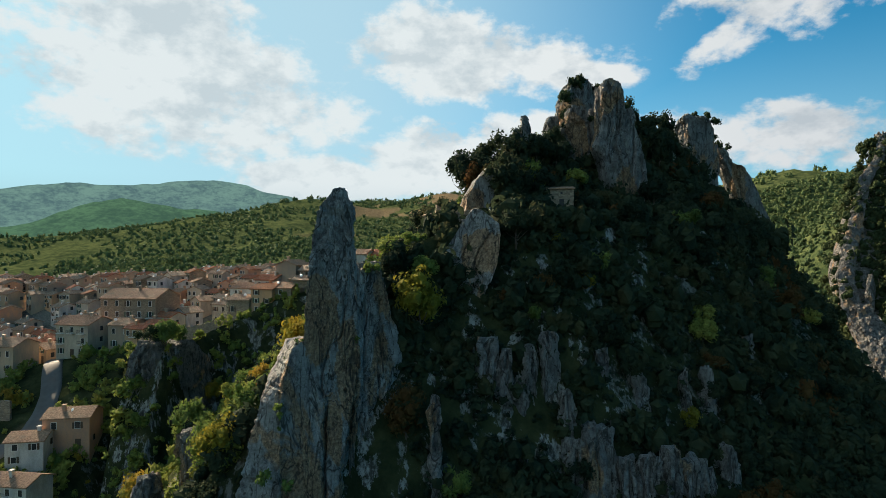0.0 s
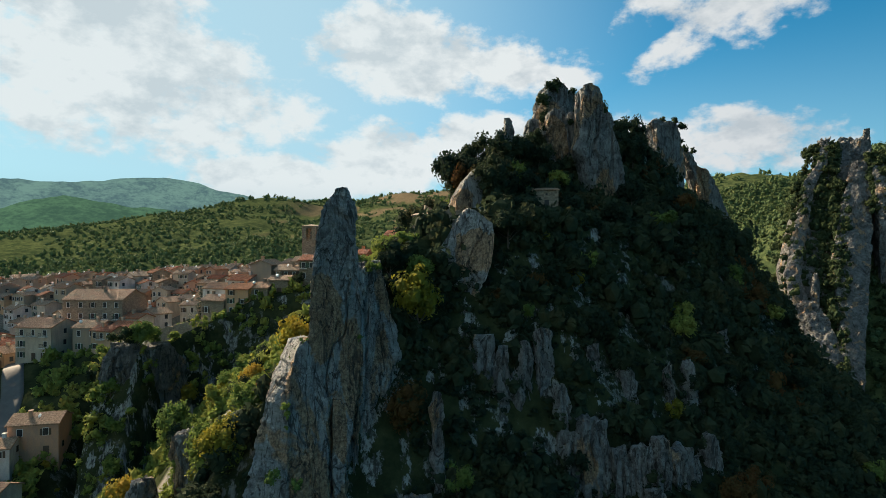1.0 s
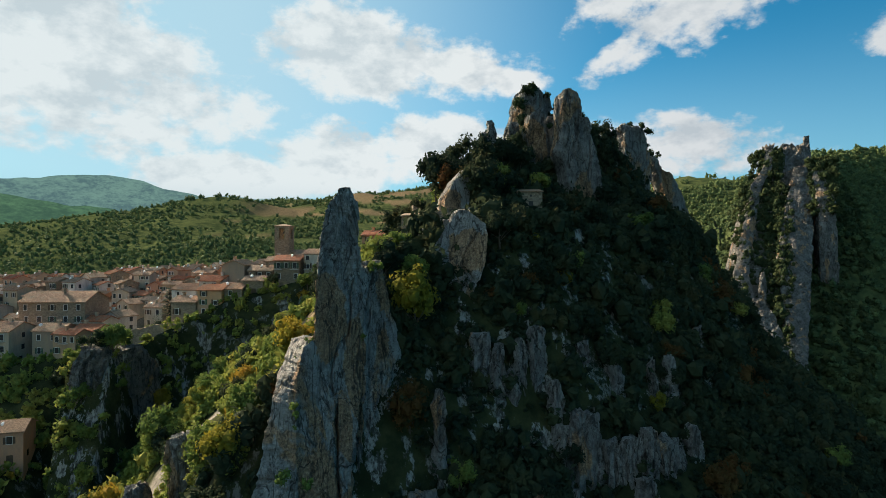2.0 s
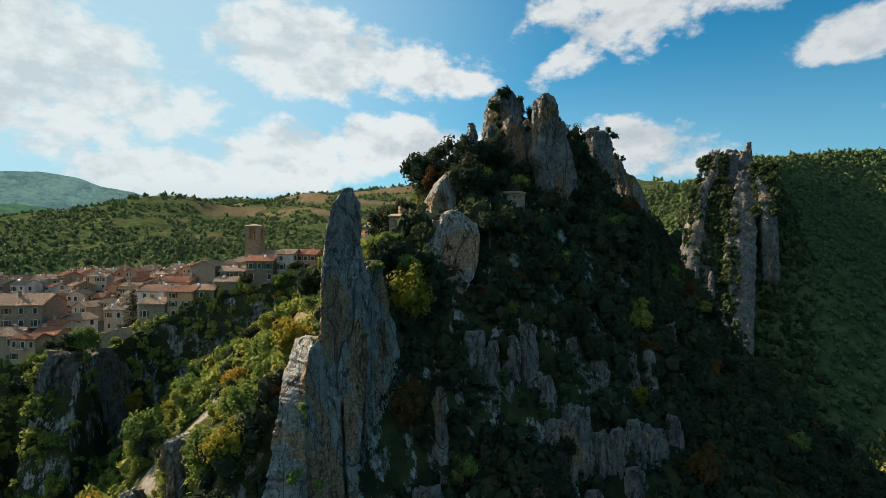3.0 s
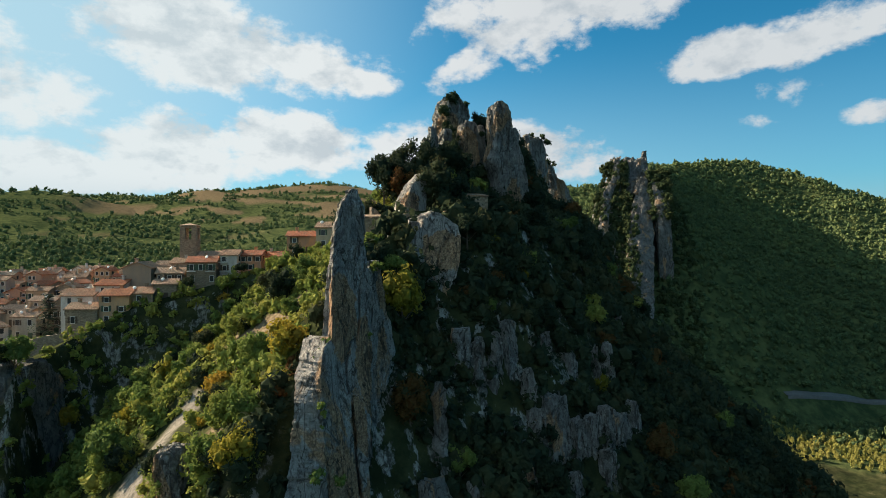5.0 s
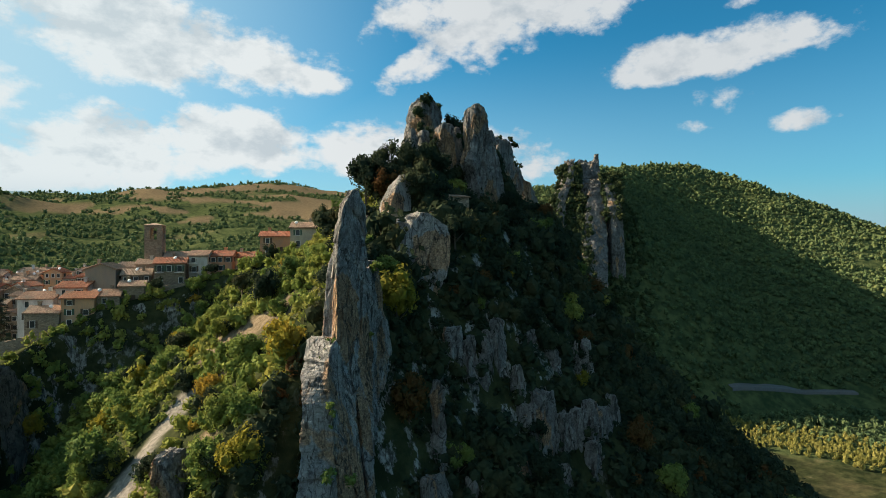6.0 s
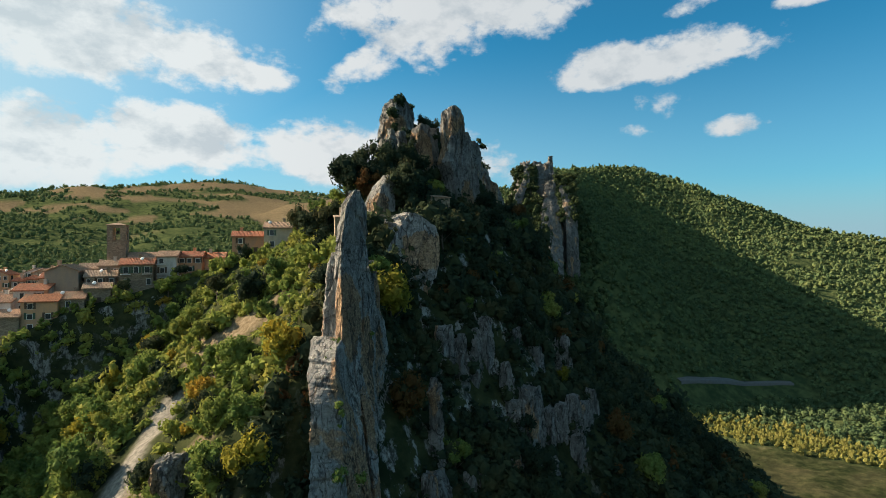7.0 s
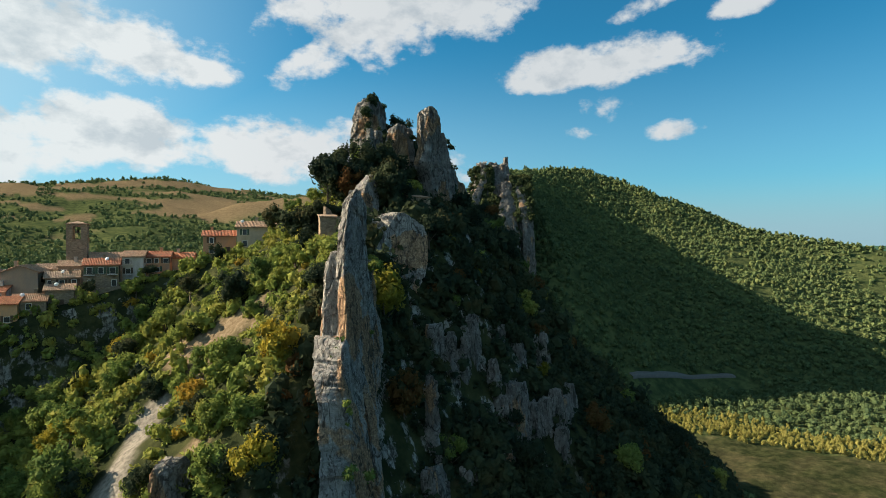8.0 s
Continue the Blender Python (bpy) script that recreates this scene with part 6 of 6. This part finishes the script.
def masonry(name, label, x0, y0, x1, y1, z0, top0, top1, deep=0.7, seed=0):
    """An uneven rubble wall with a broken top, from one end to the other."""
    rg = random.Random(seed)
    bm = bmesh.new()
    n_ = max(3, int(math.hypot(x1 - x0, y1 - y0) / 0.45))
    dx_, dy_ = (x1 - x0) / n_, (y1 - y0) / n_
    ln = math.hypot(dx_, dy_)
    nx, ny = dy_ / ln * deep / 2, -dx_ / ln * deep / 2
    rows_ = []
    for i in range(n_ + 1):
        t = i / n_
        top = top0 + (top1 - top0) * t + rg.uniform(-0.25, 0.2)
        x, y = x0 + dx_ * i, y0 + dy_ * i
        rows_.append([bm.verts.new((x + k * nx + rg.uniform(-0.04, 0.04), y + k * ny + rg.uniform(-0.04, 0.04), z)) for k, z in ((1, z0), (1, (z0 + top) / 2), (0.9, top), (-0.9, top), (-1, z0))])
    for a, b in zip(rows_, rows_[1:]):
        for k in range(4):
            bm.faces.new((a[k], b[k], b[k + 1], a[k + 1]))
    bm.faces.new(rows_[0][::-1])
    bm.faces.new(rows_[-1])
    bmesh.ops.recalc_face_normals(bm, faces=bm.faces)
    return tagged(part(name, bm, STONE), label, "wall")


masonry("retaining_wall", "rubble retaining wall at the edge of the village square", -71, 150, -52, 144, 50, 58.6, 63.0, seed=1)
masonry("retaining_wall", "grey concrete-faced wall along the yard", -124, 129, -98, 129, 38, 46.5, 45.5, seed=2)
masonry("retaining_wall", "low stone wall below the houses", -36, 145.5, -4, 146.5, 64, 71.2, 74.6, seed=3)
# ruins on the terrace below the summit
masonry("ruined_wall", "ruined rubble wall on the rocky terrace", -0.8, 93.8, 3.0, 92.6, 79, 85.6, 86.4, seed=4)
masonry("ruined_wall", "broken terrace wall of pale rubble", 3.0, 92.6, 7.0, 91.4, 79, 86.2, 85.9, seed=5)
masonry("ruined_wall", "tall remnant of a ruined rubble wall", -1.2, 97.5, 1.4, 98.7, 81, 87.4, 86.2, seed=6)


def ruin(x, y, z, turn, wide, deep, tall, rise, label, door=True):
    """A small roofed stone hut: wall, roof, door, window, under an empty."""
    foot = new("stone_hut")
    foot.matrix_world = pose(x, y, z, 0, 0, turn)
    w2, d2 = wide / 2, deep / 2
    bm = bmesh.new()
    box(bm, (-w2, -d2, -4), (w2, d2, tall))
    a = [bm.verts.new(p) for p in ((-w2, d2, tall), (-w2, -d2, tall), (-w2, d2, tall + rise), (w2, d2, tall), (w2, -d2, tall), (w2, d2, tall + rise))]
    bm.faces.new((a[0], a[1], a[2]))
    bm.faces.new((a[4], a[3], a[5]))
    part("wall", bm, STONE, foot)
    bm = bmesh.new()
    lo_, hi_ = tall + 0.02, tall + rise + 0.02
    v = [bm.verts.new(p) for p in ((-w2 - 0.2, -d2 - 0.25, lo_), (w2 + 0.2, -d2 - 0.25, lo_), (w2 + 0.2, d2 + 0.1, hi_), (-w2 - 0.2, d2 + 0.1, hi_),
                                   (-w2 - 0.2, -d2 - 0.25, lo_ + 0.18), (w2 + 0.2, -d2 - 0.25, lo_ + 0.18), (w2 + 0.2, d2 + 0.1, hi_ + 0.18), (-w2 - 0.2, d2 + 0.1, hi_ + 0.18))]
    for f in ((3, 2, 1, 0), (4, 5, 6, 7), (0, 1, 5, 4), (1, 2, 6, 5), (2, 3, 7, 6), (3, 0, 4, 7)):
        bm.faces.new([v[i] for i in f])
    part("roof", bm, TILES, foot)
    if door:
        bm = bmesh.new()
        box(bm, (-0.2, -d2 - 0.02, 0), (0.6, -d2 + 0.05, 1.5))
        part("doorway", bm, IRON, foot)
        bm = bmesh.new()
        box(bm, (0.0, -d2 - 0.02, 2.3), (0.35, -d2 + 0.05, 2.65))
        part("opening", bm, IRON, foot)
    return tagged(foot, label, "hut")


ruin(20.4, 99.4, 87.1, -8, 4.5, 3.6, 3.1, 0.7, "small grey stone hut with a tiled lean-to roof")
ruin(-1.6, 95.6, 83.4, -20, 2.8, 2.4, 2.0, 0.5, "tiny ruined stone hut at the end of the terrace", door=False)


# ---------------------------------------------------------------- the fir on the village square
def fir(x, y, z, tall, wide):
    """A conifer with open tiers of drooping boughs."""
    foot = new("fir_tree")
    foot.matrix_world = pose(x, y, z)
    bm = bmesh.new()
    bmesh.ops.create_cone(bm, cap_ends=True, segments=7, radius1=0.28, radius2=0.04, depth=tall + 0.6, matrix=Matrix.Translation((0, 0, tall / 2 - 0.3)))
    part("trunk", bm, BARK, foot)
    rg = np.random.default_rng(55)
    quads = []
    for k in range(26):
        h = tall * (0.16 + 0.82 * k / 26)
        reach = wide / 2 * (1 - 0.85 * k / 26) * rg.uniform(0.65, 1.1)
        for j in range(5):
            ang = rg.uniform(0, 6.283)
            for m in range(9):
                r = reach * (m + 0.6) / 9
                p = np.array([r * math.cos(ang), r * math.sin(ang), h - 0.12 * r + rg.uniform(-0.1, 0.1)])
                sd = np.array([-math.sin(ang), math.cos(ang), rg.uniform(-0.4, 0.1)]) * rg.uniform(0.25, 0.55)
                fw_ = np.array([math.cos(ang), math.sin(ang), -0.25]) * 0.3
                quads.append([p - sd, p - fw_ * 0.6, p + sd, p + fw_])
    q = np.array(quads)
    i = np.arange(len(q))[:, None] * 4
    ob = new("needle_foliage", mesh_np("needle_foliage", q.reshape(-1, 3), np.concatenate([i + (0, 1, 2), i + (0, 2, 3)]), DARK, False))
    ob.parent = foot
    return tagged(foot, "dark open-branched cedar on the village square", "tree")


fir(-63.6, 173.0, 57.4, 11.8, 10.5)

# trees among and below the houses
vr = random.Random(91)
for i in range(36):
    x, y = vr.uniform(-120, 6), vr.uniform(104, 150)
    if abs(x + 92) < 9 or any(math.hypot(x - a, y - b) < r + 2.5 for a, b, r in TAKEN) or (x < -97 and y > 112 and y < 132):
        continue
    tree(x, y, vr.uniform(3.5, 6.0), vr.choices(("green", "dark", "yellow"), (0.55, 0.4, 0.05))[0], i, vr.uniform(0, 360), 0.3, tall=vr.uniform(0.8, 1.1), label="leafy tree below the village houses")
for i in range(16):
    x, y = vr.uniform(-190, -10), vr.uniform(228, 268)
    if not any(math.hypot(x - a, y - b) < r + 2.0 for a, b, r in TAKEN):
        tree(x, y, vr.uniform(5, 8), vr.choice(("green", "dark")), i, vr.uniform(0, 360), 0.3, tall=1.1, label="tall green tree behind the village")
